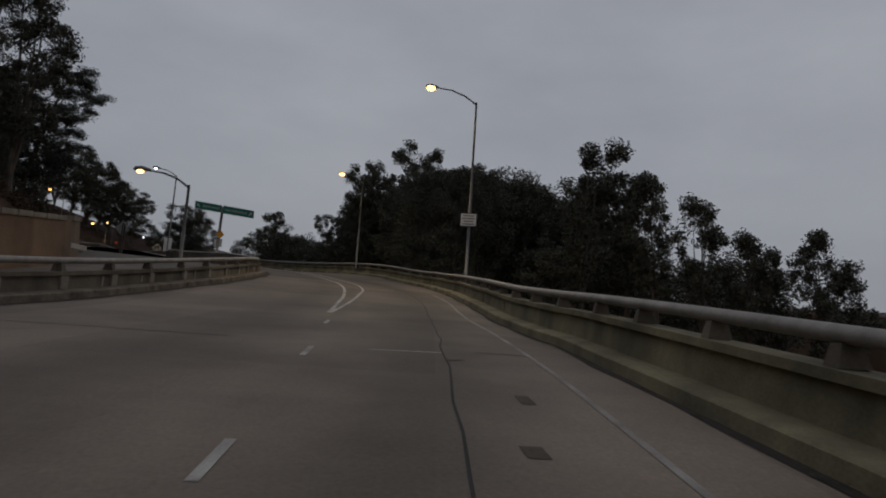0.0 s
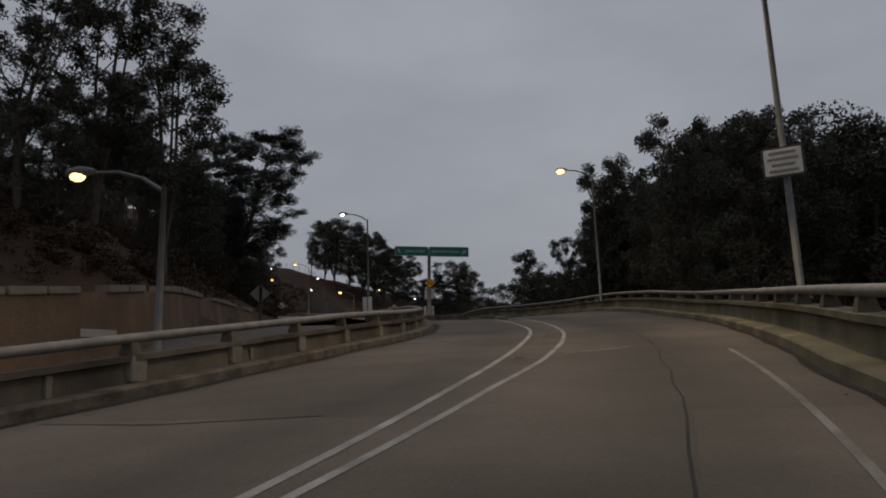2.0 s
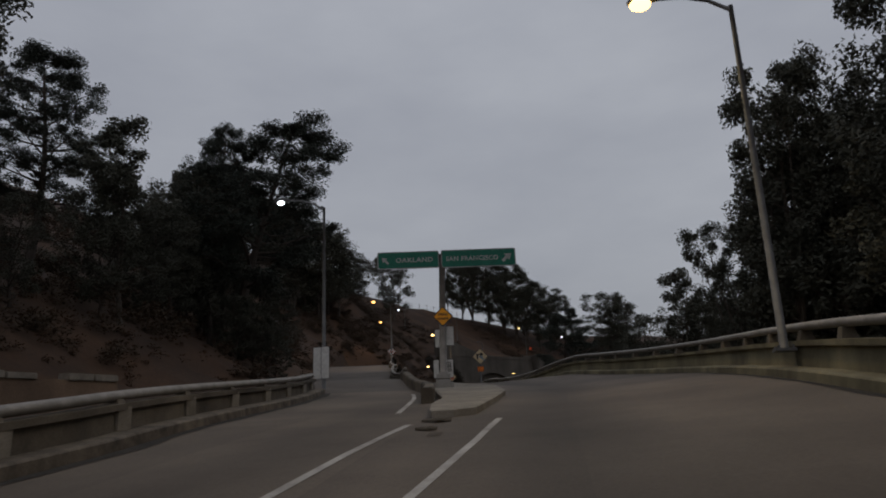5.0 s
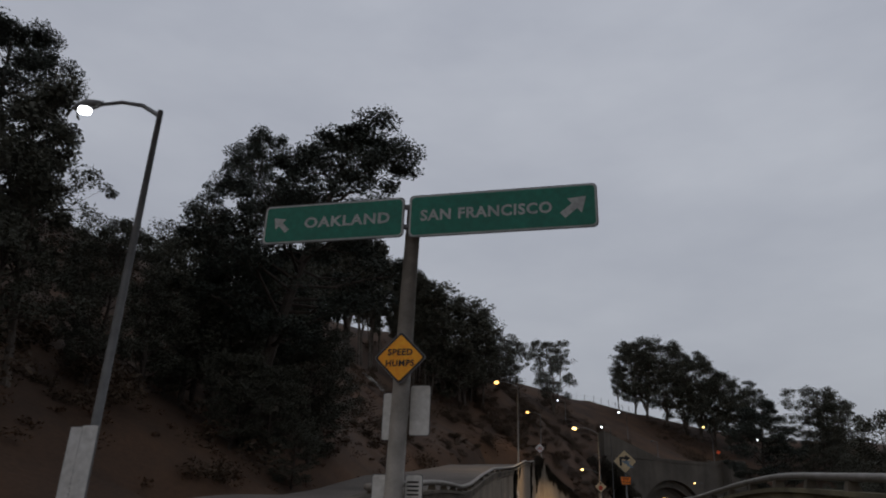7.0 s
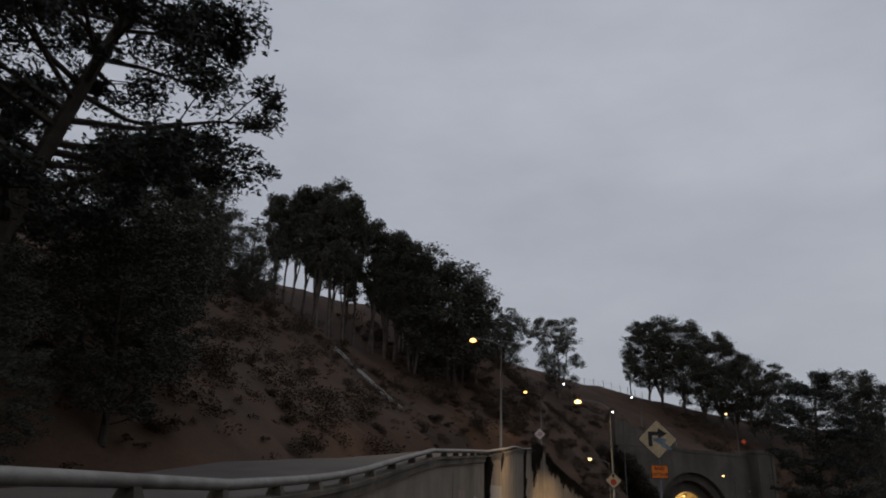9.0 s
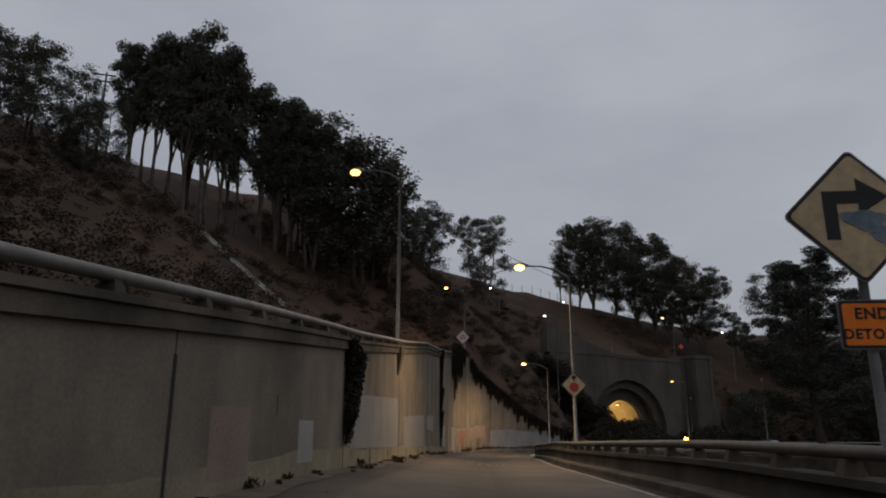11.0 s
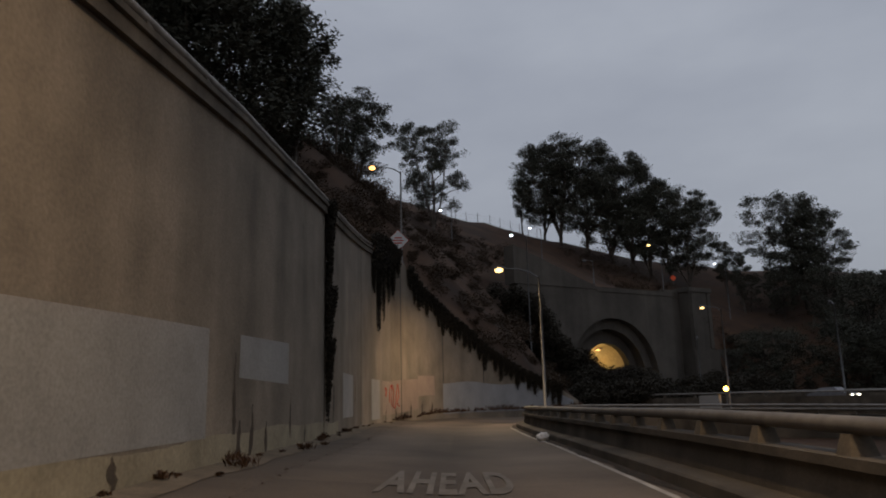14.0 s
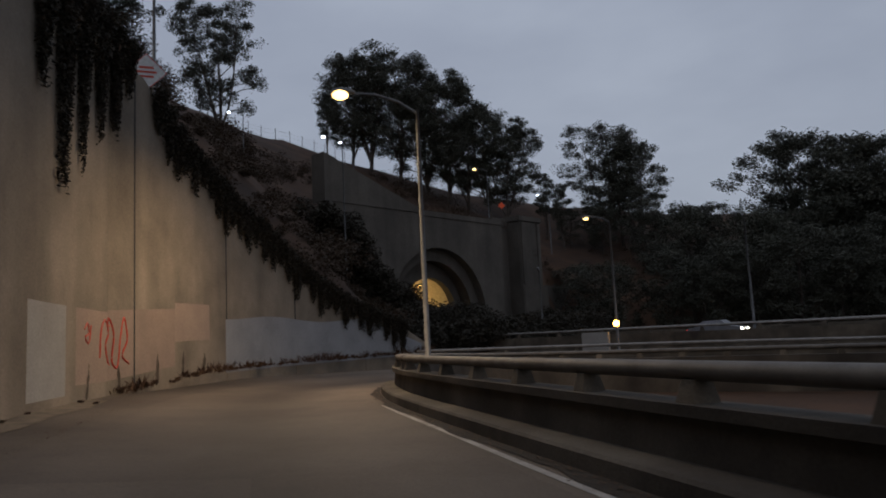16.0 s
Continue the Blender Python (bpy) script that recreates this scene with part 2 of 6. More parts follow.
def mesh(name, verts, faces, mat, parent=None, label="", smooth=False):
    me = bpy.data.meshes.new(name)
    me.from_pydata([tuple(v) for v in verts], [], faces)
    me.update()
    if smooth:
        me.shade_smooth()
    me.materials.append(mat)
    ob = new(name, me)
    if parent is not None:
        ob.parent = parent
    if label:
        tagged(ob, label)
    return ob


def quads(name, corners, mat, parent=None):
    """One mesh of loose four-cornered leaves from an array of shape (n, 4, 3)."""
    me = bpy.data.meshes.new(name)
    n = len(corners)
    me.vertices.add(4 * n)
    me.vertices.foreach_set("co", corners.astype(np.float32).ravel())
    me.loops.add(4 * n)
    me.loops.foreach_set("vertex_index", np.arange(4 * n, dtype=np.int32))
    me.polygons.add(n)
    me.polygons.foreach_set("loop_start", np.arange(0, 4 * n, 4, dtype=np.int32))
    me.update(calc_edges=True)
    me.materials.append(mat)
    ob = new(name, me)
    if parent is not None:
        ob.parent = parent
    return ob


def thing(name, m, label, category, group="", kind=""):
    ob = new(name)
    ob.matrix_basis = m
    return tagged(ob, label, category, group, kind)


def add_box(bm, lo, hi, m=None, bevel=0.0):
    """A box between two corners, its edges bevelled, put through m."""
    made = bmesh.ops.create_cube(bm, size=1.0)["verts"]
    c = (Vector(lo) + Vector(hi)) / 2
    d = Vector(hi) - Vector(lo)
    for v in made:
        v.co = Vector((v.co.x * d.x, v.co.y * d.y, v.co.z * d.z)) + c
    if bevel:
        edges = list({e for v in made for e in v.link_edges})
        out = bmesh.ops.bevel(bm, geom=edges, offset=bevel, segments=2, affect="EDGES")
        made = list({v for f in out["faces"] for v in f.verts} | {v for v in made if v.is_valid})
    if m is not None:
        for v in made:
            v.co = m @ v.co
    return made


def add_tube(bm, pts, radii, sides=10, cap=True):
    """A round tube along points, with a radius at each."""
    rings, pts = [], [Vector([float(c) for c in p]) for p in pts]
    for i, p in enumerate(pts):
        d = (pts[min(i + 1, len(pts) - 1)] - pts[max(i - 1, 0)]).normalized()
        a = d.cross(Vector((0, 0, 1)))
        a = a.normalized() if a.length > 1e-3 else Vector((1, 0, 0))
        b = d.cross(a)
        rings.append([bm.verts.new(p + float(radii[i]) * (math.cos(k * math.tau / sides) * a + math.sin(k * math.tau / sides) * b)) for k in range(sides)])
    for r, q in zip(rings, rings[1:]):
        for k in range(sides):
            bm.faces.new((r[k], r[(k + 1) % sides], q[(k + 1) % sides], q[k]))
    if cap:
        bm.faces.new(rings[0])
        bm.faces.new(rings[-1][::-1])
    return rings


def table(rows, s):
    return float(np.interp(s, [r[0] for r in rows], [r[1] for r in rows]))


# ---------------------------------------------------------------- the line of the ramp
LINE = [
    (3.2, -60.0, -5.6), (3.4, -20.0, -1.2), (3.39, 5.06, 1.56), (3.3, 15.0, 2.7), (3.07, 24.8, 3.78), (2.45, 34.1, 4.95),
    (0.9, 43.7, 6.12), (-1.56, 52.7, 7.15), (-7.15, 64.2, 8.68), (-13.16, 75.57, 9.84), (-19.54, 83.68, 10.7), (-28.5, 93.9, 11.95),
    (-37.94, 103.7, 13.4), (-45.2, 112.4, 13.72), (-52.2, 120.3, 13.75), (-59.0, 128.0, 13.72), (-66.1, 136.3, 13.72),
    (-72.85, 144.4, 13.6), (-79.3, 152.3, 13.5), (-84.3, 159.0, 13.42), (-87.2, 165.0, 13.32), (-86.8, 171.5, 13.15),
    (-82.5, 176.0, 13.0), (-75.0, 178.0, 12.9), (-55.0, 177.0, 12.7), (-20.0, 168.0, 12.4), (60.0, 146.0, 12.0),
]


def smooth_line(points, step=0.5):
    p = np.array(points, float)
    p = np.vstack([2 * p[0] - p[1], p, 2 * p[-1] - p[-2]])
    out = []
    for i in range(1, len(p) - 2):
        n = max(2, int(np.linalg.norm(p[i + 1] - p[i]) / step))
        t = np.arange(n)[:, None] / n
        a, b, c, d = p[i - 1], p[i], p[i + 1], p[i + 2]
        m1 = (c - a) * np.linalg.norm(c - b) / (np.linalg.norm(c - b) + np.linalg.norm(b - a))
        m2 = (d - b) * np.linalg.norm(c - b) / (np.linalg.norm(d - c) + np.linalg.norm(c - b))
        h = 2 * t**3 - 3 * t**2 + 1, t**3 - 2 * t**2 + t, -2 * t**3 + 3 * t**2, t**3 - t**2
        out.append(h[0] * b + h[1] * m1 + h[2] * c + h[3] * m2)
    return np.vstack(out + [p[-2][None]])


AXIS = smooth_line(LINE)
AXIS_S = np.r_[0, np.cumsum(np.linalg.norm(np.diff(AXIS[:, :2], axis=0), axis=1))]
AXIS_S -= AXIS_S[np.argmin(np.hypot(AXIS[:, 0] - 3.39, AXIS[:, 1] - 5.06))]
AXIS_T = np.gradient(AXIS[:, :2], axis=0)
AXIS_T /= np.linalg.norm(AXIS_T, axis=1)[:, None]


def bank(s):
    return table([(40, 0), (56, 0.075), (90, 0.075), (112, 0)], s)


def tilt(s):
    """The upper ramp leans inwards, towards its bend: rise per metre on the wall's side."""
    return table([(106, 0), (128, 0.075), (186, 0.075), (200, 0.03), (230, 0)], s)


def on(s, off, up=0.0):
    """The place 'off' metres left of the ramp's line, s metres along it, on the road's surface."""
    x, y, z = (float(np.interp(s, AXIS_S, AXIS[:, k])) for k in range(3))
    tx, ty = (float(np.interp(s, AXIS_S, AXIS_T[:, k])) for k in range(2))
    k = math.hypot(tx, ty)
    tx, ty = tx / k, ty / k
    return Vector((x - ty * off, y + tx * off, z + (-off * bank(s) if off < 0 else off * tilt(s)) + up))


def heading(s):
    tx, ty = (float(np.interp(s, AXIS_S, AXIS_T[:, k])) for k in range(2))
    return math.degrees(math.atan2(ty, tx))


def strip(name, s0, s1, step, left, right, up, mat, parent=None, cols=1, zof=None, label=""):
    """A sheet between two offsets along the line; left, right: functions of s. zof(s, off): its height, if not the road's."""
    n = max(1, int(round((s1 - s0) / step)))
    verts, faces = [], []
    for i in range(n + 1):
        s = s0 + (s1 - s0) * i / n
        a, b = left(s), right(s)
        for j in range(cols + 1):
            o = a + (b - a) * j / cols
            v = on(s, o, up)
            if zof:
                v.z = zof(s, o) + up
            verts.append(v)
    w = cols + 1
    for i in range(n):
        for j in range(cols):
            faces.append((i * w + j, (i + 1) * w + j, (i + 1) * w + j + 1, i * w + j + 1))
    ob = mesh(name, verts, faces, mat, parent, label, True)
    a, b = (ob.data.attributes.new(q, "FLOAT", "POINT") for q in ("along", "across"))
    a.data.foreach_set("value", [s0 + (s1 - s0) * (k // w) / n for k in range(len(verts))])
    b.data.foreach_set("value", [left(s0 + (s1 - s0) * (k // w) / n) * (1 - k % w / cols) + right(s0 + (s1 - s0) * (k // w) / n) * (k % w / cols) for k in range(len(verts))])
    return ob


def sweep(name, rows, profile, mat, parent=None, label="", smooth=False, closed=True):
    """A profile (side, height) drawn along rows of (place, side direction)."""
    verts, faces, w = [], [], len(profile)
    for p, side in rows:
        for u, v in profile:
            verts.append((p.x + side.x * u, p.y + side.y * u, p.z + v))
    for i in range(len(rows) - 1):
        for j in range(w if closed else w - 1):
            k = (j + 1) % w
            faces.append((i * w + j, i * w + k, (i + 1) * w + k, (i + 1) * w + j))
    if closed:
        faces.append(tuple(range(w))[::-1])
        faces.append(tuple((len(rows) - 1) * w + j for j in range(w)))
    return mesh(name, verts, faces, mat, parent, label, smooth)


def side_rows(s0, s1, step, off, sign, zof=None):
    """Rows for sweep along an offset; sign: +1 when the profile grows to the left, -1 to the right."""
    n = max(1, int(round((s1 - s0) / step)))
    pts = []
    for i in range(n + 1):
        s = s0 + (s1 - s0) * i / n
        p = on(s, off(s))
        if zof:
            p.z = zof(s)
        pts.append(p)
    return poly_rows(pts, sign)


def poly_rows(pts, sign):
    rows = []
    for i, p in enumerate(pts):
        d = pts[min(i + 1, len(pts) - 1)] - pts[max(i - 1, 0)]
        d.z = 0
        d.normalize()
        rows.append((p, Vector((-d.y, d.x, 0)) * sign))
    return rows


def right_foot(s):
    return table([(-60, -3.1), (5, -2.85), (11, -2.52), (14, -2.42), (16, -2.15), (20, -1.85), (25, -1.75), (30, -1.75), (34.5, -2.1), (36.5, -2.25), (42.4, -2.75), (47, -3.3), (55, -3.9), (63, -4.2),
                  (72, -4.4), (85, -4.2), (100, -3.9), (117, -3.5), (150, -3.2), (165, -3.25), (176, -3.0), (184, -2.85), (400, -2.85)], s)


def left_foot(s):
    return table([(-60, 9.0), (15, 9.0), (24, 8.75), (30, 8.1), (36, 7.65), (40, 7.35), (44, 7.05), (51, 6.6), (58, 6.6), (64.5, 7.6), (71, 8.3), (78, 8.7)], s)


def upper_z(s):
    """Height of the upper road that climbs behind the wall."""
    base = on(s, 5).z
    return base if s < 64 else max(base, table([(64, 8.5), (78, 10.19), (84, 11.05), (90, 11.6), (100, 12.95), (108, 14.35), (117, 15.85), (133, 17.4), (147, 19.0), (157, 20.25), (166, 21.0), (178, 22.25), (186, 23.2), (205, 24.5)], s))


def wall_off(s):
    return table([(84, 5.3), (95, 5.0), (108, 4.7), (120, 4.3), (130, 4.0), (166, 3.97), (176, 4.3), (186, 4.45)], s)


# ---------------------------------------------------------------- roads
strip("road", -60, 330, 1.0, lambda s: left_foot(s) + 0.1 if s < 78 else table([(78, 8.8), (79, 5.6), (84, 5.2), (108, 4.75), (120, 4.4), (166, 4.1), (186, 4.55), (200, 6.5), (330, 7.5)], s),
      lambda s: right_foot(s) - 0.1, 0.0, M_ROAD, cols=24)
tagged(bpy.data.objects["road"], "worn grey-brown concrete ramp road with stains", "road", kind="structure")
strip("road_upper", 78, 188, 1.0, lambda s: table([(78, 8.9), (90, 12), (110, 13), (205, 13)], s), lambda s: table([(78, 5.0), (84, 5.2), (108, 4.75), (120, 4.4), (166, 4.1), (205, 4.6)], s), -0.02, M_ASPHALT,
      cols=3, zof=lambda s, o: upper_z(s))
tagged(bpy.data.objects["road_upper"], "narrow concrete road climbing behind the retaining wall", "road", kind="structure")


# ---------------------------------------------------------------- ground
TOE = [  # x, y, z, rise per metre, of the line where the hill begins
    (-16.5, -60.0, -3.0, 0.45), (-17.0, -10.0, 2.5, 0.5), (-18.0, 20.3, 6.0, 0.58), (-20.0, 41.3, 8.4, 0.62), (-22.8, 50.6, 9.4, 0.62), (-26.8, 57.3, 10.1, 0.62), (-31.2, 65.0, 10.8, 0.62),
    (-35.2, 75.0, 11.6, 0.62), (-40.0, 86.0, 12.8, 0.62), (-51.8, 100.0, 15.4, 0.63), (-60.0, 109.5, 17.0, 0.63), (-71.9, 122.5, 18.9, 0.63), (-88.0, 142.0, 22.3, 0.63),
    (-98.0, 158.0, 24.5, 0.65), (-99.0, 166.0, 25.2, 0.75), (-97.5, 172.0, 21.5, 0.84), (-96.5, 180.0, 17.2, 0.92), (-96.0, 188.0, 14.6, 1.0), (-104.0, 203.0, 14.6, 1.05), (-112.0, 212.0, 18.0, 1.05),
    (-117.5, 217.0, 31.5, 0.76), (-114.5, 232.0, 31.0, 0.5), (-109.0, 246.0, 30.5, 0.45), (-100.0, 262.0, 20.0, 0.3), (-60.0, 276.0, 15.0, 0.16), (40.0, 262.0, 12.0, 0.12), (180.0, 230.0, 11.0, 0.12),
]
TOE_D = []
for (ax, ay, az, ak), (bx, by, bz, bk) in zip(TOE, TOE[1:]):
    for i in range(20):
        t = i / 20
        TOE_D.append((ax + (bx - ax) * t, ay + (by - ay) * t, az + (bz - az) * t, ak + (bk - ak) * t, bx - ax, by - ay))
TOE_D = np.array(TOE_D)


def hill(x, y):
    """Ground height and whether the place lies on the hill's side."""
    d = np.hypot(TOE_D[:, 0] - x, TOE_D[:, 1] - y)
    i = int(d.argmin())
    tx, ty, tz, tk, ux, uy = TOE_D[i]
    side = ux * (y - ty) - uy * (x - tx)
    w = 1 / (d + 1.0) ** 3
    tz, tk = float((TOE_D[:, 2] * w).sum() / w.sum()), float((TOE_D[:, 3] * w).sum() / w.sum())
    if side <= 0:
        return None
    r = d[i]
    bumps = 1.1 * noise.noise(Vector((x * 0.06, y * 0.06, 3))) + 0.35 * noise.noise(Vector((x * 0.25, y * 0.25, 9)))
    return tz + tk * min(r, 45.0) + 0.05 * min(max(r - 45.0, 0), 60) + bumps * min(1.0, r / 6.0)


def low(x, y):
    """Ground on the other side: below the ramp's viaduct, falling away from it."""
    d = np.hypot(AXIS[:, 0] - x, AXIS[:, 1] - y)
    i = int(d.argmin())
    nx, ny = -AXIS_T[i, 1], AXIS_T[i, 0]
    o = (x - AXIS[i, 0]) * nx + (y - AXIS[i, 1]) * ny
    zr = AXIS[i, 2]
    if o > 0:
        return zr - 0.35 - 0.02 * min(abs(o), 30)
    fall = 0.9 + 0.25 * max(0.0, abs(o) - 5) if AXIS_S[i] < 130 else 0.6 + 0.02 * abs(o)
    return max(zr - min(fall, 14.0), -6.0)


GX0, GX1, GY0, GY1, GSTEP = -330.0, 190.0, -110.0, 420.0, 4.0
gverts, gfaces = [], []
gnx, gny = int((GX1 - GX0) / GSTEP) + 1, int((GY1 - GY0) / GSTEP) + 1
for j in range(gny):
    for i in range(gnx):
        x, y = GX0 + i * GSTEP, GY0 + j * GSTEP
        h = hill(x, y)
        if h is None:
            h = low(x, y)
        a_f, n_f = (x + 111.9) * 0.95 - (y - 230.7) * 0.312, -(x + 111.9) * 0.312 - (y - 230.7) * 0.95
        if abs(n_f) < 12 and a_f < -2.5:
            h = max(h, 29.5)
        elif -12 < n_f < 22 and a_f >= -2.5:
            h = min(h, 13.9)
        gverts.append((x, y, h))
for j in range(gny - 1):
    for i in range(gnx - 1):
        a = j * gnx + i
        zs = [gverts[q][2] for q in (a, a + 1, a + gnx + 1, a + gnx)]
        if max(zs) - min(zs) > 7 and math.hypot(gverts[a][0] + 112, gverts[a][1] - 231) < 22:
            continue
        gfaces.append((a, a + 1, a + gnx + 1, a + gnx))
# the sheet goes on to the horizon
k0 = len(gverts)
for x, y in ((-3000, -3000), (3000, -3000), (3000, 3000), (-3000, 3000)):
    gverts.append((x, y, -30.0))
c = [0, gnx - 1, gnx * gny - 1, gnx * (gny - 1)]
for q in range(4):
    gfaces.append((k0 + q, k0 + (q + 1) % 4, c[(q + 1) % 4], c[q]))
ground = mesh("ground", gverts, gfaces, M_SOIL, smooth=True)
tagged(ground, "dry brown grass slope and hillside earth", "ground", kind="structure")


# ---------------------------------------------------------------- barriers with tube rail
def make_post(name="rail_post"):
    bm = bmesh.new()
    lo = [bm.verts.new((x, y, 0)) for x, y in ((-0.13, -0.14), (0.13, -0.14), (0.13, 0.14), (-0.13, 0.14))]
    hi = [bm.verts.new((x, y, 0.26)) for x, y in ((-0.085, -0.09), (0.085, -0.09), (0.085, 0.09), (-0.085, 0.09))]
    for k in range(4):
        bm.faces.new((lo[k], lo[(k + 1) % 4], hi[(k + 1) % 4], hi[k]))
    bm.faces.new(hi)
    me = bpy.data.meshes.new(name)
    bm.to_mesh(me)
    bm.free()
    me.materials.append(M_CONC)
    return me


def make_pilaster():
    bm = bmesh.new()
    add_box(bm, (-0.2, -0.06, 0.0), (0.2, 0.06, 0.44), None, 0.015)
    me = bpy.data.meshes.new("pilaster")
    bm.to_mesh(me)
    bm.free()
    me.materials.append(M_PALE)
    return me


POST, PILASTER = make_post(), make_pilaster()
RAIL_PROFILE = [(0.11 * math.cos(a), 0.085 * math.sin(a)) for a in np.linspace(0, math.tau, 12, endpoint=False)]


def barrier(s0, s1, off, sign, label, kerb=True, zof=None, drop=-1.6, gap=2.4, top=0.72, group="tube-rail barriers", lift=0.34, mat=None, kerb_z=None, pilasters=False):
    """Concrete parapet with a kerb at its foot, short posts and a round rail on top."""
    root = thing("bridge_barrier", Matrix.Identity(4), label, "road barrier", group)
    mat = mat or M_CONC
    step = 1.0
    wall_profile = [(0.42, drop), (0.42, 0.2), (0.46, top - 0.12), (0.36, top - 0.1), (0.36, top), (0.78, top), (0.78, drop)]
    sweep("parapet", side_rows(s0, s1, step, off, sign, zof), wall_profile, mat, root)
    if kerb:
        sweep("kerb", side_rows(s0, s1, step, off, sign, kerb_z or zof), [(0.0, -0.3), (0.03, 0.16), (0.07, 0.19), (0.417, 0.21), (0.417, -0.3)], M_KERB if mat is M_CONC else mat, root)
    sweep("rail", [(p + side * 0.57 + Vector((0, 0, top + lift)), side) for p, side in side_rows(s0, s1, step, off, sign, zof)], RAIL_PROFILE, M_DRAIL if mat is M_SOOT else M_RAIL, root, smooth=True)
    n = int((s1 - s0) / gap)
    for i in range(n + 1):
        s = s0 + 0.4 + i * gap
        if s > s1:
            break
        p = on(s, off(s) + sign * 0.57)
        p.z = (zof(s) if zof else on(s, off(s)).z) + top - 0.01
        ob = new("rail_post", POST)
        ob.parent = root
        ob.matrix_basis = pose(p.x, p.y, p.z, 0, 0, heading(s)) @ Matrix.Diagonal((1, 1, lift / 0.34, 1))
        if pilasters:
            ob = new("pilaster", PILASTER)
            ob.parent = root
            p = on(s, off(s) + sign * 0.435)
            p.z = (zof(s) if zof else on(s, off(s)).z) + 0.2
            ob.matrix_basis = pose(p.x, p.y, p.z, 0, 0, heading(s)) @ Matrix.Diagonal((1, 1, (top - 0.22) / 0.44, 1))
    return root


barrier(-40, 116, right_foot, -1, "mossy concrete bridge barrier with round rail along the outer curve", top=0.72, lift=0.28, mat=M_MOSS)
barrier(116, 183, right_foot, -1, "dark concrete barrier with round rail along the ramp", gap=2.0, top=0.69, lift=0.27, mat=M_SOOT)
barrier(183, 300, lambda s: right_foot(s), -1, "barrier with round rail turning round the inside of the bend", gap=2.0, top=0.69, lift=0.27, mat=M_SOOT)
left_z = lambda s: on(s, left_foot(s)).z - table([(42, 0.0), (56, 0.2), (79, 0.24)], s)
left_kerb = lambda s: on(s, left_foot(s)).z
barrier(-40, 53, left_foot, 1, "stained concrete barrier with round rail beside the lanes", top=0.66, lift=0.27, gap=2.9, zof=left_z, kerb_z=left_kerb, pilasters=True)
barrier(53, 78.5, left_foot, 1, "solid concrete barrier with the rail close on its top", top=0.84, lift=0.12, gap=2.9, zof=left_z, kerb_z=left_kerb, pilasters=True)
low_barrier = thing("low_parapet", Matrix.Identity(4), "low dark concrete parapet running from the gore island", "road barrier")
sweep("parapet", side_rows(66.5, 86, 0.8, lambda s: table([(66.5, 3.35), (70, 3.85), (74, 4.4), (80, 5.0), (86, 5.2)], s), 1, zof=lambda s: max(on(s, 4).z, upper_z(s))),
      [(0.0, -0.5), (0.02, 0.34), (0.06, 0.4), (0.3, 0.4), (0.34, 0.34), (0.34, -0.5)], M_CONC, low_barrier)
barrier(85, 186, lambda s: wall_off(s) - 0.52, 1, "coping and round rail on top of the retaining wall", kerb=False, zof=upper_z, drop=-0.02, top=0.32, lift=0.22)

# ---------------------------------------------------------------- retaining wall
wall_pts = [on(s, wall_off(s)) for s in np.arange(85, 186.5, 1.5)]
BEND = smooth_line([tuple(wall_pts[-1]), (-91.3, 163.6, 13.95), (-93.4, 170.0, 13.95), (-94.0, 178.0, 13.9), (-92.6, 186.3, 13.9)], 1.0)
BEND_TOP = [(0.0, 23.3), (2.3, 23.4), (5.1, 22.0), (8.9, 21.1), (13.2, 19.9), (17.4, 18.1), (21.6, 16.7), (25.7, 15.6), (28.3, 14.4)]


def wall_panel(name, pts, tops, thick=0.5):
    verts, faces = [], []
    for (p, side), top in zip(poly_rows(pts, 1), tops):
        for u, z in ((0.0, p.z - 1.0), (0.0, top), (thick, top), (thick, p.z - 1.0)):
            verts.append((p.x + side.x * u, p.y + side.y * u, z))
    for i in range(len(pts) - 1):
        for j in range(4):
            faces.append((4 * i + j, 4 * i + (j + 1) % 4, 4 * i + 4 + (j + 1) % 4, 4 * i + 4 + j))
    faces.append((3, 2, 1, 0))
    e = 4 * (len(pts) - 1)
    faces.append((e, e + 1, e + 2, e + 3))
    return mesh(name, verts, faces, M_WALL, wall_root)


wall_root = thing("wall_retaining", Matrix.Identity(4), "tall stained concrete retaining wall with painted-over patches", "retaining wall", kind="structure")
JOINTS = [85, 97, 109, 120.6, 131.2, 144.3, 166.6, 177.0, 186.0]
for a, b in zip(JOINTS, JOINTS[1:]):
    ss = np.linspace(a + 0.02, b - 0.02, int((b - a) / 0.3) + 2)
    wall_panel("wall_panel", [on(s, wall_off(s)) for s in ss], [upper_z(s) - 0.02 for s in ss])
bl = np.r_[0, np.cumsum(np.linalg.norm(np.diff(BEND[:, :2], axis=0), axis=1))]
for a, b in ((0.02, 1.6), (1.64, 9.3), (9.34, 15.8), (15.84, 22.3), (22.34, 28.2)):
    ls = np.linspace(a, b, int((b - a) / 0.3) + 2)
    wall_panel("wall_panel", [Vector([float(np.interp(q, bl, BEND[:, k])) for k in range(3)]) for q in ls], [table(BEND_TOP, q) for q in ls])


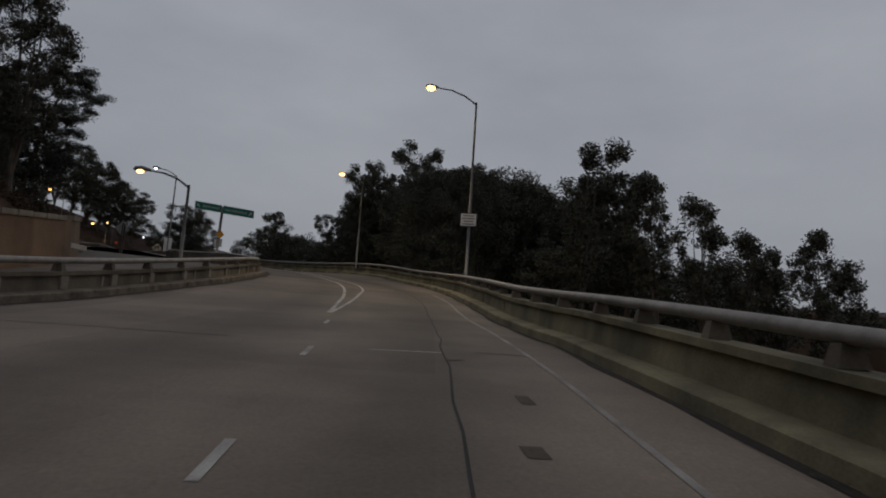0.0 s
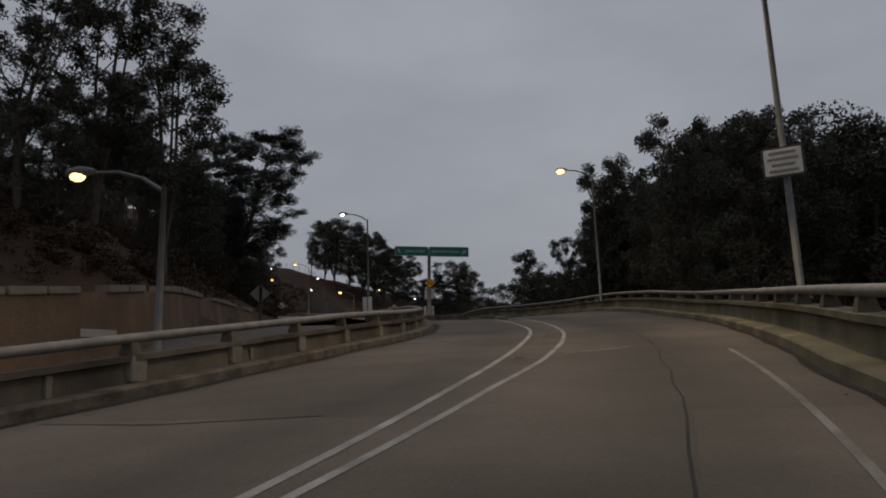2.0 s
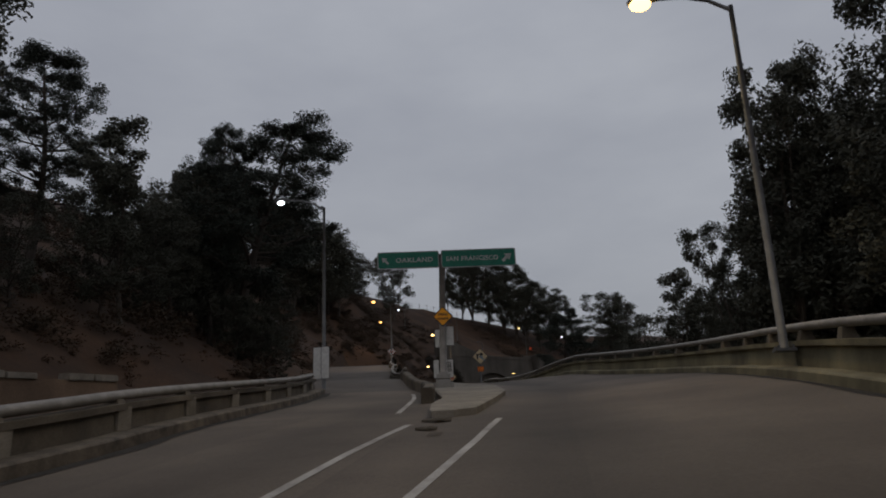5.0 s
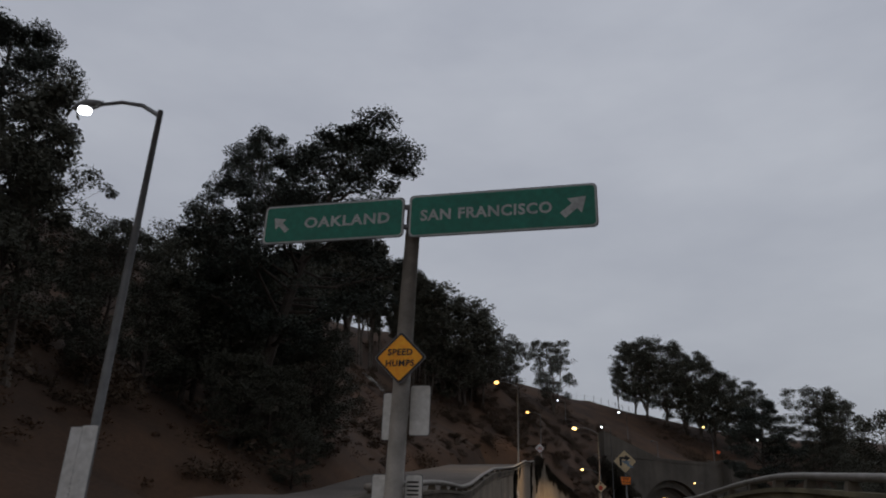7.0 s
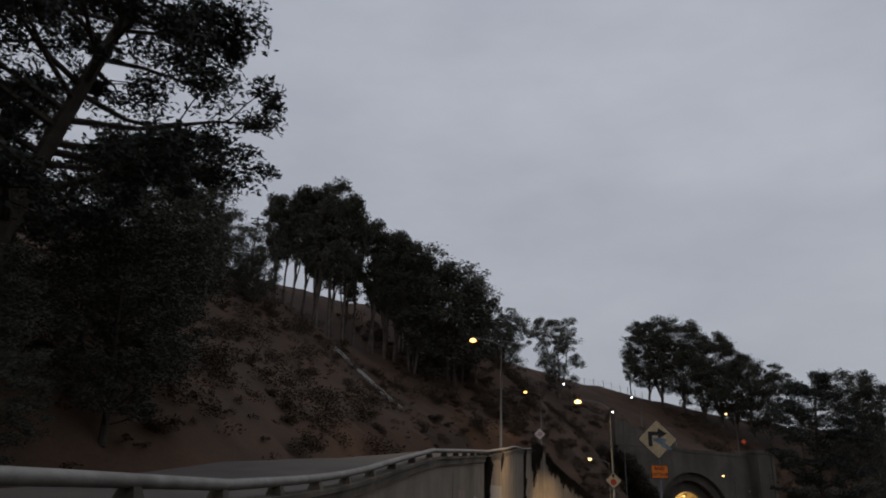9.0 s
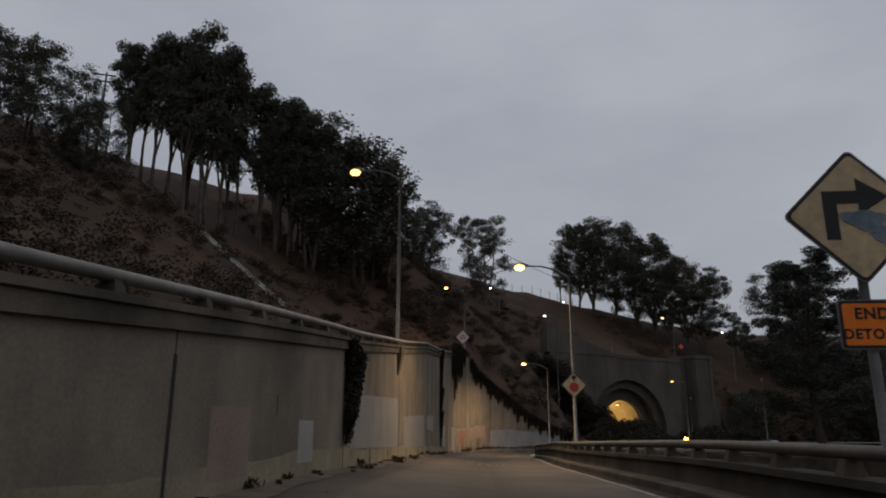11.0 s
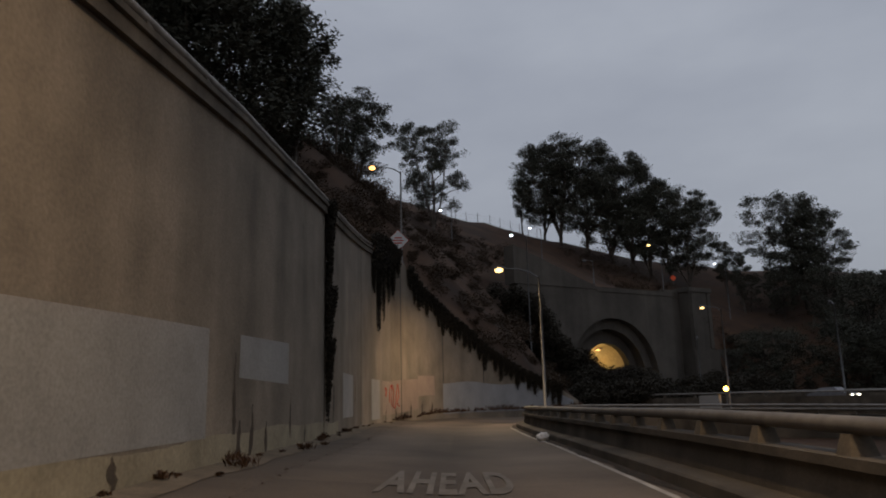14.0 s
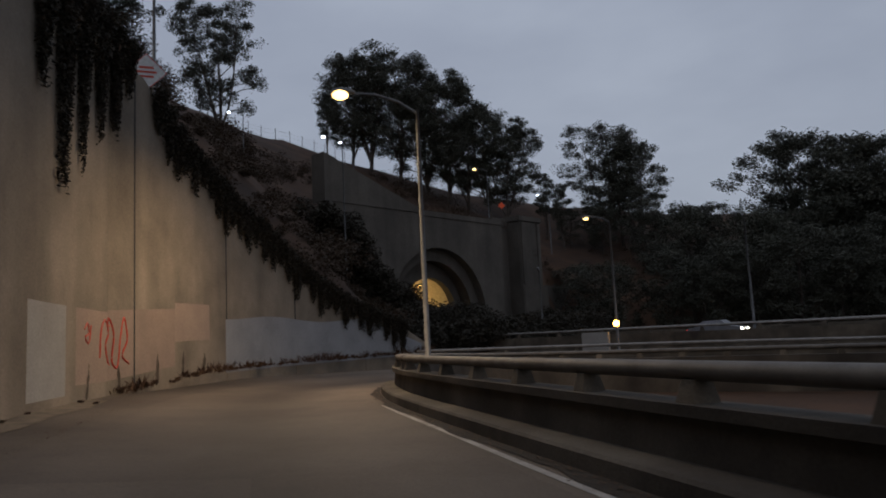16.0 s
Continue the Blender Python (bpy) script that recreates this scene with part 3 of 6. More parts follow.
# ---------------------------------------------------------------- street lamps
def street_lamp(x, y, z, height, arm, turn, glow, label, power=0.0, colour=(1, 0.8, 0.55), lean=0.0, bulb=0.22):
    """A tapered pole with a rising curved arm and a lit cobra head; turn: the way the arm points, degrees from +x."""
    root = thing("street_lamp", pose(x, y, z, lean, 0, turn), label, "street lamp", "street lamps")
    bm = bmesh.new()
    add_tube(bm, [(0, 0, 0), (0, 0, height * 0.5), (0, 0, height)], [0.09, 0.075, 0.055], 12)
    part("pole", bm, M_GALV, root, smooth=True)
    bm = bmesh.new()
    add_box(bm, (-0.2, -0.2, 0), (0.2, 0.2, 0.06), bevel=0.01)
    for sx, sy in ((-0.14, -0.14), (0.14, -0.14), (0.14, 0.14), (-0.14, 0.14)):
        add_box(bm, (sx - 0.02, sy - 0.02, 0.06), (sx + 0.02, sy + 0.02, 0.12))
    part("base_plate", bm, M_GALV, root)
    bm = bmesh.new()
    pts = [(0, 0, height - 0.12), (arm * 0.3, 0, height + 0.26 * arm * 0.5), (arm * 0.65, 0, height + 0.26 * arm * 0.92), (arm, 0, height + 0.26 * arm)]
    add_tube(bm, pts, [0.05, 0.045, 0.04, 0.035], 8)
    part("arm", bm, M_GALV, root, smooth=True)
    hz = height + 0.26 * arm
    bm = bmesh.new()
    add_tube(bm, [(arm - 0.05, 0, hz + 0.02), (arm + 0.12, 0, hz + 0.04), (arm + 0.35, 0, hz + 0.05), (arm + 0.6, 0, hz + 0.02), (arm + 0.7, 0, hz)], [0.05, 0.09, 0.13, 0.11, 0.03], 10)
    part("lamp_head", bm, M_GALV, root, smooth=True)
    bm = bmesh.new()
    bmesh.ops.create_icosphere(bm, subdivisions=2, radius=bulb, matrix=pose(arm + 0.4, 0, hz - 0.07) @ Matrix.Diagonal((1.2, 0.9, 0.75, 1)))
    part("lens", bm, glow, root, "lit glass bowl", True)
    if power:
        data = bpy.data.lights.new("lamp_light", "SPOT")
        data.energy, data.color, data.shadow_soft_size = power, colour, 0.2
        data.spot_size, data.spot_blend = radians(172), 0.8
        ob = new("lamp_light", data)
        ob.matrix_world = pose(x, y, z, lean, 0, turn) @ Matrix.Translation((arm + 0.4, 0, hz - 0.45))
    return root


WARM, SODIUM = (1.0, 0.76, 0.42), (1.0, 0.68, 0.37)
street_lamp(4.55, 43.4, 6.75, 10.0, 2.2, 190, M_WARM, "tall grey street lamp with lit head on the outer barrier", 1500, WARM)
street_lamp(-4.48, 68.75, 9.8, 8.0, 1.6, 205, M_WARM, "grey street lamp, lit, on the outer barrier", 450, WARM)
street_lamp(-8.35, 36.72, 5.4, 4.2, 1.7, 195, M_WARM, "low lamp beside the neighbouring road", 35, SODIUM, bulb=0.15)
lamp_panels = street_lamp(-23.8, 74.9, 10.2, 8.4, 1.6, 212, M_COOL, "street lamp at the barrier's end with white panels", 120, WARM, bulb=0.14)
street_lamp(-62.06, 125.37, 18.75, 8.2, 1.85, 215, M_ORNG, "street lamp with orange light on the retaining wall", 680, SODIUM)
street_lamp(-57.49, 132.43, 14.4, 8.2, 2.0, 218, M_WARM, "street lamp carrying a stop-ahead sign", 1750, SODIUM)
street_lamp(-82.4, 164.3, 14.2, 7.85, 2.0, 215, M_WARM, "street lamp on the barrier of the bend", 2300, SODIUM)
street_lamp(-97.0, 167.6, 25.2, 7.5, 1.9, 215, M_ORNG, "street lamp with a diamond board at the hill's edge", 400, SODIUM)


# ---------------------------------------------------------------- road paint, cracks and patches
def paint(name, pts, width, mat=M_LINE, up=0.006, parent=None):
    """A painted line through places (s, off) on the road."""
    verts, faces = [], []
    dense = []
    for (s0, o0), (s1, o1) in zip(pts, pts[1:]):
        n = max(1, int(abs(s1 - s0) / 0.8))
        dense += [(s0 + (s1 - s0) * i / n, o0 + (o1 - o0) * i / n) for i in range(n)]
    dense.append(pts[-1])
    for i, (s, o) in enumerate(dense):
        a, b = dense[max(i - 1, 0)], dense[min(i + 1, len(dense) - 1)]
        ds, do = b[0] - a[0], b[1] - a[1]
        k = math.hypot(ds, do) or 1.0
        w = width / 2
        for e in (1, -1):
            verts.append(on(s - do / k * w * e, o + ds / k * w * e, up))
    for i in range(len(dense) - 1):
        faces.append((2 * i, 2 * i + 2, 2 * i + 3, 2 * i + 1))
    return mesh(name, verts, faces, mat, parent)


marks = thing("road_marking", Matrix.Identity(4), "worn white painted lane lines and gore stripes", "road marking", kind="structure")
paint("edge_line", [(-30, -1.8), (4, -1.72), (9.6, -1.62), (12.5, -1.51), (16.4, -1.33), (20, -1.08), (24, -0.98), (28, -1.05), (34, -1.15)], 0.08, M_FAINT, parent=marks)
paint("gore_line", [(19.5, 2.75), (24, 2.95), (30, 3.05), (44, 3.1), (57, 2.86), (60.3, 2.7)], 0.12, parent=marks)
paint("gore_line", [(19.5, 2.72), (24, 2.62), (29.5, 2.45), (33, 2.22), (38, 2.08), (44, 2.03), (47, 1.97), (52, 1.72), (58, 1.33), (60.8, 1.22)], 0.11, parent=marks)
paint("gore_line", [(63.0, 3.5), (67, 4.1), (73.5, 5.0)], 0.12, parent=marks)
for a, b, o in ((-6.6, -5.4, 0.9), (-0.8, 0.4, 1.1), (4.3, 5.3, 1.4), (10.1, 11.2, 1.84), (15.9, 16.9, 2.38)):
    paint("lane_dash", [(a, o), (b, o + 0.06)], 0.085, parent=marks)
paint("edge_line", [(112, -3.05), (124, -3.03), (134, -3.0), (150, -2.85), (165, -2.95), (170, -2.78), (175, -2.74), (181, -2.64)], 0.1, parent=marks)
M_STAIN = material("rust_and_soot_run", (0.09, 0.07, 0.05), (0.05, 0.04, 0.03), 1.5, 0.95, fine=20)
cracks = thing("road_joint", Matrix.Identity(4), "dark tar-filled cracks and slab joints in the road", "road joint", kind="structure")
crack_rng = np.random.default_rng(5)
pts = [(s, table([(-20, -0.3), (10, -0.18), (18, 0.02), (30, 0.13), (44, 0.05)], s) + 0.035 * crack_rng.normal()) for s in np.arange(-20, 44, 1.3)]
paint("crack", pts, 0.028, M_DARK, 0.005, cracks)
for s, a, b in ((3.0, -2.6, 8.6), (11.8, -1.62, -0.6), (11.95, 3.4, 8.8), (23.0, 3.2, 8.4)):
    paint("slab_joint", [(s, a), (s + 0.08, (a + b) / 2), (s, b)], 0.05, M_DARK, 0.0045, cracks)
paint("pale_joint", [(11.35, 1.02), (11.5, -0.13)], 0.06, M_LINE, 0.0045, cracks)
paint("slab_joint", [(37.5, -2.2), (36.9, -1.2), (36.4, -0.2), (35.8, 0.5)], 0.045, M_DARK, 0.0045, cracks)
paint("pale_joint", [(35.7, 0.55), (35.0, 1.2), (34.6, 1.9)], 0.05, M_LINE, 0.0045, cracks)
paint("slab_joint", [(27.4, 4.0), (27.0, 6.0), (27.2, 7.9)], 0.045, M_DARK, 0.0045, cracks)
for s, o, l, w in ((7.4, -0.95, 0.5, 0.25), (5.3, -0.75, 0.35, 0.3), (33.5, 2.7, 0.55, 0.3), (41.5, 2.55, 0.6, 0.25), (52.5, 2.3, 0.5, 0.35), (58.5, 2.0, 0.5, 0.35), (10.6, -0.3, 0.12, 0.5)):
    paint("road_patch", [(s, o), (s + l, o + 0.03)], w * 0.6, M_STAIN, 0.0055, cracks)
# a drift of dirt along the foot of the wall
strip("verge", 98, 184, 1.0, lambda s: wall_off(s) - 0.01, lambda s: wall_off(s) - 0.62 - 0.08 * math.sin(s * 1.7) - 0.07 * math.sin(s * 0.53), 0.012, M_DUST, cols=2)
tagged(bpy.data.objects["verge"], "drift of pale dust and dirt along the foot of the wall", "verge", kind="structure")
# kerb dirt beside the barrier on the curve
strip("verge", -30, 116, 1.0, lambda s: right_foot(s) + 0.13 + 0.03 * math.sin(s * 1.3) + 0.02 * math.sin(s * 3.1), lambda s: right_foot(s) + 0.0, 0.008, M_GRIME, cols=1)
tagged(bpy.data.objects["verge.001"], "thin line of dirt in the gutter", "verge", kind="structure")
strip("verge", 112, 190, 0.7, lambda s: right_foot(s) + 0.22 + 0.06 * math.sin(s * 1.3) + 0.04 * math.sin(s * 3.1), lambda s: right_foot(s) + 0.0, 0.01, M_GRIME, cols=1)
tagged(bpy.data.objects["verge.002"], "thin line of black dirt in the gutter", "verge", kind="structure")
strip("verge", -30, 78, 0.7, lambda s: left_foot(s), lambda s: left_foot(s) - 0.26 - 0.06 * math.sin(s * 1.1) - 0.03 * math.sin(s * 2.7), 0.008, M_GRIME, cols=1)
tagged(bpy.data.objects["verge.003"], "thin line of dirt in the gutter", "verge", kind="structure")

# ---------------------------------------------------------------- gore island
isl = thing("traffic_island", Matrix.Identity(4), "broken pale concrete gore island with worn edges", "traffic island")
ring = [(61.4, 2.5), (61.5, 2.1), (61.9, 1.75), (66, 1.7), (70, 1.75), (76, 2.0), (84, 2.8), (92, 3.9), (98, 4.6), (98, 5.2), (90, 5.4), (84, 5.4), (80, 5.0), (74, 4.3), (70, 3.8), (66.5, 3.15), (63.5, 2.85)]
bm = bmesh.new()
top = [bm.verts.new(on(s, o, 0.13)) for s, o in ring]
rim = [bm.verts.new(on(s + (0.06 if s < 67 else 0), o + (0.05 if o < 2.9 else -0.05), 0.145)) for s, o in ring]
bot = [bm.verts.new(on(s, o, -0.2)) for s, o in ring]
for i in range(len(ring)):
    k = (i + 1) % len(ring)
    bm.faces.new((bot[i], bot[k], top[k], top[i]))
    bm.faces.new((top[i], top[k], rim[k], rim[i]))
bm.faces.new(rim)
bmesh.ops.recalc_face_normals(bm, faces=bm.faces)
part("slab", bm, M_PALE, isl)
for s, o, l in ((60.7, 2.3, 0.5), (59.4, 2.25, 0.35)):
    bm = bmesh.new()
    add_box(bm, (-l / 2, -l / 3, 0), (l / 2, l / 3, 0.05), Matrix.Translation(on(s, o)) @ pose(0, 0, 0, 0, 0, heading(s) + 20 * o), 0.02)
    part("rubble", bm, M_PALE, isl)


# ---------------------------------------------------------------- signs
def text_part(name, words, size, mat, parent, m, wide=1.0):
    cu = bpy.data.curves.new(name, "FONT")
    cu.body, cu.size, cu.align_x, cu.align_y, cu.extrude = words, size, "CENTER", "CENTER", 0.003
    cu.resolution_u = 3
    cu.offset, cu.space_character = 0.03 * size, 1.1
    tmp = bpy.data.objects.new(name, cu)
    me = bpy.data.meshes.new_from_object(tmp)
    bpy.data.objects.remove(tmp)
    me.materials.append(mat)
    ob = new(name, me)
    ob.parent = parent
    ob.matrix_basis = m @ Matrix.Diagonal((wide, 1, 1, 1))
    return ob


def flat_shape(name, pts, mat, parent, m, thick=0.004):
    bm = bmesh.new()
    a = [bm.verts.new((x, y, 0)) for x, y in pts]
    b = [bm.verts.new((x, y, thick)) for x, y in pts]
    bm.faces.new(a[::-1])
    bm.faces.new(b)
    for i in range(len(pts)):
        k = (i + 1) % len(pts)
        bm.faces.new((a[i], a[k], b[k], b[i]))
    ob = part(name, bm, mat, parent)
    ob.matrix_basis = m
    return ob


def rounded(w, h, r, n=5):
    pts = []
    for cx, cy, a0 in ((w / 2 - r, h / 2 - r, 0), (-w / 2 + r, h / 2 - r, 90), (-w / 2 + r, -h / 2 + r, 180), (w / 2 - r, -h / 2 + r, 270)):
        pts += [(cx + r * math.cos(radians(a0 + 90 * i / n)), cy + r * math.sin(radians(a0 + 90 * i / n))) for i in range(n + 1)]
    return pts


def board(parent, name, w, h, m, face, back=M_GALV, r=0.05, border=None, diamond=False):
    """A sign board: sheet with a raised border and its face; the face looks along +z of m."""
    turn = pose(0, 0, 0, 0, 0, 45) if diamond else Matrix.Identity(4)
    plate = flat_shape(name, rounded(w, h, r), back, parent, m @ turn, 0.02)
    if border:
        flat_shape("border", rounded(w - 0.03, h - 0.03, r), border, plate, Matrix.Translation((0, 0, 0.02)))
        flat_shape("face", rounded(w - 0.09, h - 0.09, r * 0.8), face, plate, Matrix.Translation((0, 0, 0.024)))
    else:
        flat_shape("face", rounded(w - 0.02, h - 0.02, r), face, plate, Matrix.Translation((0, 0, 0.02)))
    return plate


ARROW = [(-0.05, -0.2), (0.05, -0.2), (0.05, 0.0), (0.14, 0.0), (0.0, 0.2), (-0.14, 0.0), (-0.05, 0.0)]


def facing(x, y, z, nx, ny):
    """A pose at a place whose +z looks along (nx, ny) and whose +y is up."""
    return pose(x, y, z, 90, 0, math.degrees(math.atan2(nx, -ny)))


M_SIGNWHITE = material("dulled_white_lettering", (0.36, 0.37, 0.35), (0.26, 0.27, 0.26), 4, 0.6, fine=20, bump=0.02)
M_WORN = material("nearly_worn_off_road_paint", (0.15, 0.135, 0.118), (0.075, 0.064, 0.054), 1.6, 0.75, fine=30, bump=0.1)
for word, s0, s1, wide in (("STOP", 143.6, 147.2, 2.0), ("AHEAD", 153.7, 156.8, 2.0)):
    legend = thing("road_lettering", Matrix.Identity(4), "tall worn white word painted on the road", "road marking", "painted words")
    ob = text_part("lettering", word, 1.0, M_WORN, legend, Matrix.Identity(4))
    xs, ys = [v.co.x for v in ob.data.vertices], [v.co.y for v in ob.data.vertices]
    for v in ob.data.vertices:
        across = wide * (v.co.x - (max(xs) + min(xs)) / 2) / (max(xs) - min(xs))
        v.co = on(s0 + (s1 - s0) * (v.co.y - min(ys)) / (max(ys) - min(ys)), 0.02 - across, 0.014 + 0.5 * v.co.z)

guide = thing("guide_sign", facing(-19.97, 78.55, 10.3, 0.595, -0.803), "green twin guide sign on a tall grey post", "road sign")
up = Matrix.Translation
bm = bmesh.new()
add_tube(bm, [(-0.14, 0.1, -0.22), (-0.07, 3.0, -0.2), (0, 6.05, -0.18)], [0.16, 0.15, 0.13], 14)
part("post", bm, M_RAIL, guide, "grey round steel post", True)
bm = bmesh.new()
add_box(bm, (-0.59, -0.2, -0.65), (0.31, 0.45, 0.25), None, 0.12)
add_box(bm, (-0.44, 0.4, -0.5), (0.16, 0.8, 0.1), None, 0.1)
part("footing", bm, M_PATCH, guide, "chipped pale concrete footing")
bm = bmesh.new()
add_box(bm, (-2.5, 5.65, -0.1), (2.8, 5.73, -0.04))
add_box(bm, (-2.5, 6.05, -0.1), (2.8, 6.13, -0.04))
part("crossbar", bm, M_GALV, guide)
b1 = board(guide, "sign_panel", 2.8, 0.8, up((-1.53, 5.86, 0)), M_GREEN, border=M_SIGNWHITE, r=0.09)
text_part("lettering", "OAKLAND", 0.29, M_SIGNWHITE, b1, up((0.28, -0.01, 0.03)), 1.14)
flat_shape("arrow", ARROW, M_SIGNWHITE, b1, up((-1.05, 0.0, 0.029)) @ pose(0, 0, 0, 0, 0, 45))
b2 = board(guide, "sign_panel", 3.4, 0.84, up((1.66, 5.85, 0.01)), M_GREEN, border=M_SIGNWHITE, r=0.09)
text_part("lettering", "SAN FRANCISCO", 0.29, M_SIGNWHITE, b2, up((-0.28, -0.01, 0.03)), 1.0)
flat_shape("arrow", [(1.35 * x, 1.35 * y) for x, y in ARROW], M_SIGNWHITE, b2, up((1.3, 0.0, 0.029)) @ pose(0, 0, 0, 0, 0, -50))
b3 = board(guide, "warning_panel", 0.66, 0.66, up((-0.06, 3.22, 0.0)), M_AMBER, border=M_BLACK, r=0.05, diamond=True)
text_part("lettering", "SPEED", 0.15, M_BLACK, b3, pose(0, 0, 0, 0, 0, -45) @ up((0, 0.09, 0.032)))
text_part("lettering", "HUMPS", 0.15, M_BLACK, b3, pose(0, 0, 0, 0, 0, -45) @ up((0, -0.1, 0.032)))
for x, y, w, h in ((-0.26, 2.3, 0.36, 0.8), (0.22, 2.4, 0.36, 0.85), (-0.43, 0.95, 0.24, 0.8), (0.17, 0.95, 0.3, 0.8)):
    board(guide, "plate", w, h, up((x, y, -0.4)), M_WHITE, r=0.04)
for k in range(7):
    flat_shape("writing_bar", [(-0.1, -0.015), (0.1, -0.015), (0.1, 0.015), (-0.1, 0.015)], M_BLACK, guide, up((0.16, 0.84 + 0.065 * k, -0.372)))

stop = thing("warning_sign", facing(-57.37, 132.26, 17.31, 0.67, -0.742), "diamond stop-ahead sign with red disc and black arrow", "road sign", "diamond warning signs")
b4 = board(stop, "sign_panel", 0.87, 0.87, Matrix.Identity(4), M_TAN, border=M_BLACK, r=0.06, diamond=True)
flat_shape("red_octagon", [(0.23 * math.cos(radians(22.5 + 45 * i)), 0.23 * math.sin(radians(22.5 + 45 * i))) for i in range(8)], M_RED, b4, pose(0, 0, 0, 0, 0, -45) @ up((0, -0.1, 0.029)))
flat_shape("arrow", [(-0.05, 0), (0.05, 0), (0.05, 0.12), (0.16, 0.12), (0, 0.3), (-0.16, 0.12), (-0.05, 0.12)], M_BLACK, b4, pose(0, 0, 0, 0, 0, -45) @ up((0, 0.19, 0.029)))
bm = bmesh.new()
add_box(bm, (-0.05, -0.2, -0.1), (0.05, -0.14, 0.0))
add_box(bm, (-0.05, 0.14, -0.1), (0.05, 0.2, 0.0))
part("bracket", bm, M_GALV, stop)

q = on(119.4, -4.02)
turn_sign = thing("warning_sign", facing(q.x, q.y, 17.2, 0.64, -0.77), "faded diamond turn sign defaced with blue spray paint", "road sign", "diamond warning signs")
b5 = board(turn_sign, "sign_panel", 1.12, 1.12, Matrix.Identity(4), M_TAN, border=M_BLACK, r=0.07, diamond=True)
lv = pose(0, 0, 0, 0, 0, -45)
flat_shape("arrow", [(-0.32, -0.3), (-0.17, -0.3), (-0.17, 0.12), (0.06, 0.12), (0.06, -0.02), (0.4, 0.2), (0.06, 0.42), (0.06, 0.27), (-0.32, 0.27)], M_BLACK, b5, lv @ up((-0.03, 0.02, 0.029)))
M_SPRAY = material("blue_spray_paint", (0.2, 0.25, 0.28), (0.1, 0.14, 0.18), 6, 0.7, fine=30)
spray_rng = np.random.default_rng(3)
for k in range(5):
    cx, cy = 0.12 + 0.16 * spray_rng.normal() * 0.6, -0.1 + 0.07 * spray_rng.normal()
    pts = [((0.2 + 0.05 * spray_rng.random()) * math.cos(a), (0.06 + 0.05 * spray_rng.random()) * math.sin(a)) for a in np.linspace(0, math.tau, 14, endpoint=False)]
    flat_shape("spray_mark", pts, M_SPRAY, b5, lv @ up((cx, cy, 0.0335 + 0.001 * k)) @ pose(0, 0, 0, 0, 0, 30 * spray_rng.normal()), 0.0005)
bm = bmesh.new()
add_tube(bm, [(0, -2.6, -0.06), (0, 0.5, -0.06)], [0.055, 0.05], 10)
part("post", bm, M_GALV, turn_sign, smooth=True)
detour = thing("detour_sign", facing(q.x, q.y, 15.98, 0.64, -0.77), "square orange temporary sign reading end detour", "road sign")
b6 = board(detour, "sign_panel", 0.69, 0.54, Matrix.Identity(4), M_ORANGE, border=M_BLACK, r=0.03)
text_part("lettering", "END", 0.17, M_BLACK, b6, up((0, 0.11, 0.03)))
text_part("lettering", "DETOUR", 0.15, M_BLACK, b6, up((0, -0.11, 0.03)))

edge_board = thing("diamond_board", facing(-96.3, 166.5, 26.8, 0.72, -0.69), "pale diamond board with rows of red writing", "road sign")
b7 = board(edge_board, "sign_panel", 1.2, 1.2, Matrix.Identity(4), M_WHITE, border=M_RED, r=0.04, diamond=True)
for k in range(3):
    w = (0.3, 0.42, 0.3)[k]
    flat_shape("writing_bar", [(-w, -0.05), (w, -0.05), (w, 0.05), (-w, 0.05)], M_RED, b7, lv @ up((0, 0.2 - 0.2 * k, 0.029)))
back_sign = thing("warning_sign", facing(-19.49, 55.18, 10.07, -0.6, 0.8), "grey back of a diamond warning sign on a post", "road sign", "diamond warning signs")
board(back_sign, "sign_panel", 0.72, 0.72, Matrix.Identity(4), M_TAN, border=M_BLACK, r=0.05, diamond=True)
bm = bmesh.new()
add_tube(bm, [(0, -2.2, -0.05), (0, 0.45, -0.05)], [0.035, 0.035], 8)
part("post", bm, M_BARK, back_sign, smooth=True)
marker = thing("marker_post", pose(-19.2, 54.9, 7.7), "thin dark post before the low tan wall", "post")
bm = bmesh.new()
add_tube(bm, [(0, 0, 0), (0, 0, 2.6)], [0.06, 0.055], 8)
part("post", bm, M_BARK, marker, smooth=True)
bm = bmesh.new()
add_box(bm, (-0.075, -0.075, 2.58), (0.075, 0.075, 2.66), None, 0.02)
part("cap", bm, M_BARK, marker)
for i, (dx, dy) in enumerate(((-0.2, -0.16), (0.2, 0.1))):
    ob = board(lamp_panels, "panel", 0.34, 1.35, lamp_panels.matrix_basis.inverted() @ facing(-23.8 + dx, 74.9 - 0.14 + dy * 0.3, 11.6, 0.55, -0.83), M_WHITE, r=0.03)
    tagged(ob, "white reflective panel strapped to the pole")

# ---------------------------------------------------------------- paint patches, stains and writing on the wall
def on_wall(s, up_z, proud=0.004):
    p = on(s, wall_off(s) - proud)
    p.z += up_z
    return p


def on_bend(l, up_z, proud=0.004):
    p = Vector([float(np.interp(l, bl, BEND[:, k])) for k in range(3)])
    q = Vector([float(np.interp(min(l + 0.3, bl[-1]), bl, BEND[:, k])) - float(np.interp(l - 0.3, bl, BEND[:, k])) for k in range(3)])
    side = Vector((q.y, -q.x, 0)).normalized()
    return p + side * proud + Vector((0, 0, up_z))


def any_wall(s, up_z, proud=0.004):
    return on_wall(s, up_z, proud) if s <= 186 else on_bend(s - 186, up_z, proud)


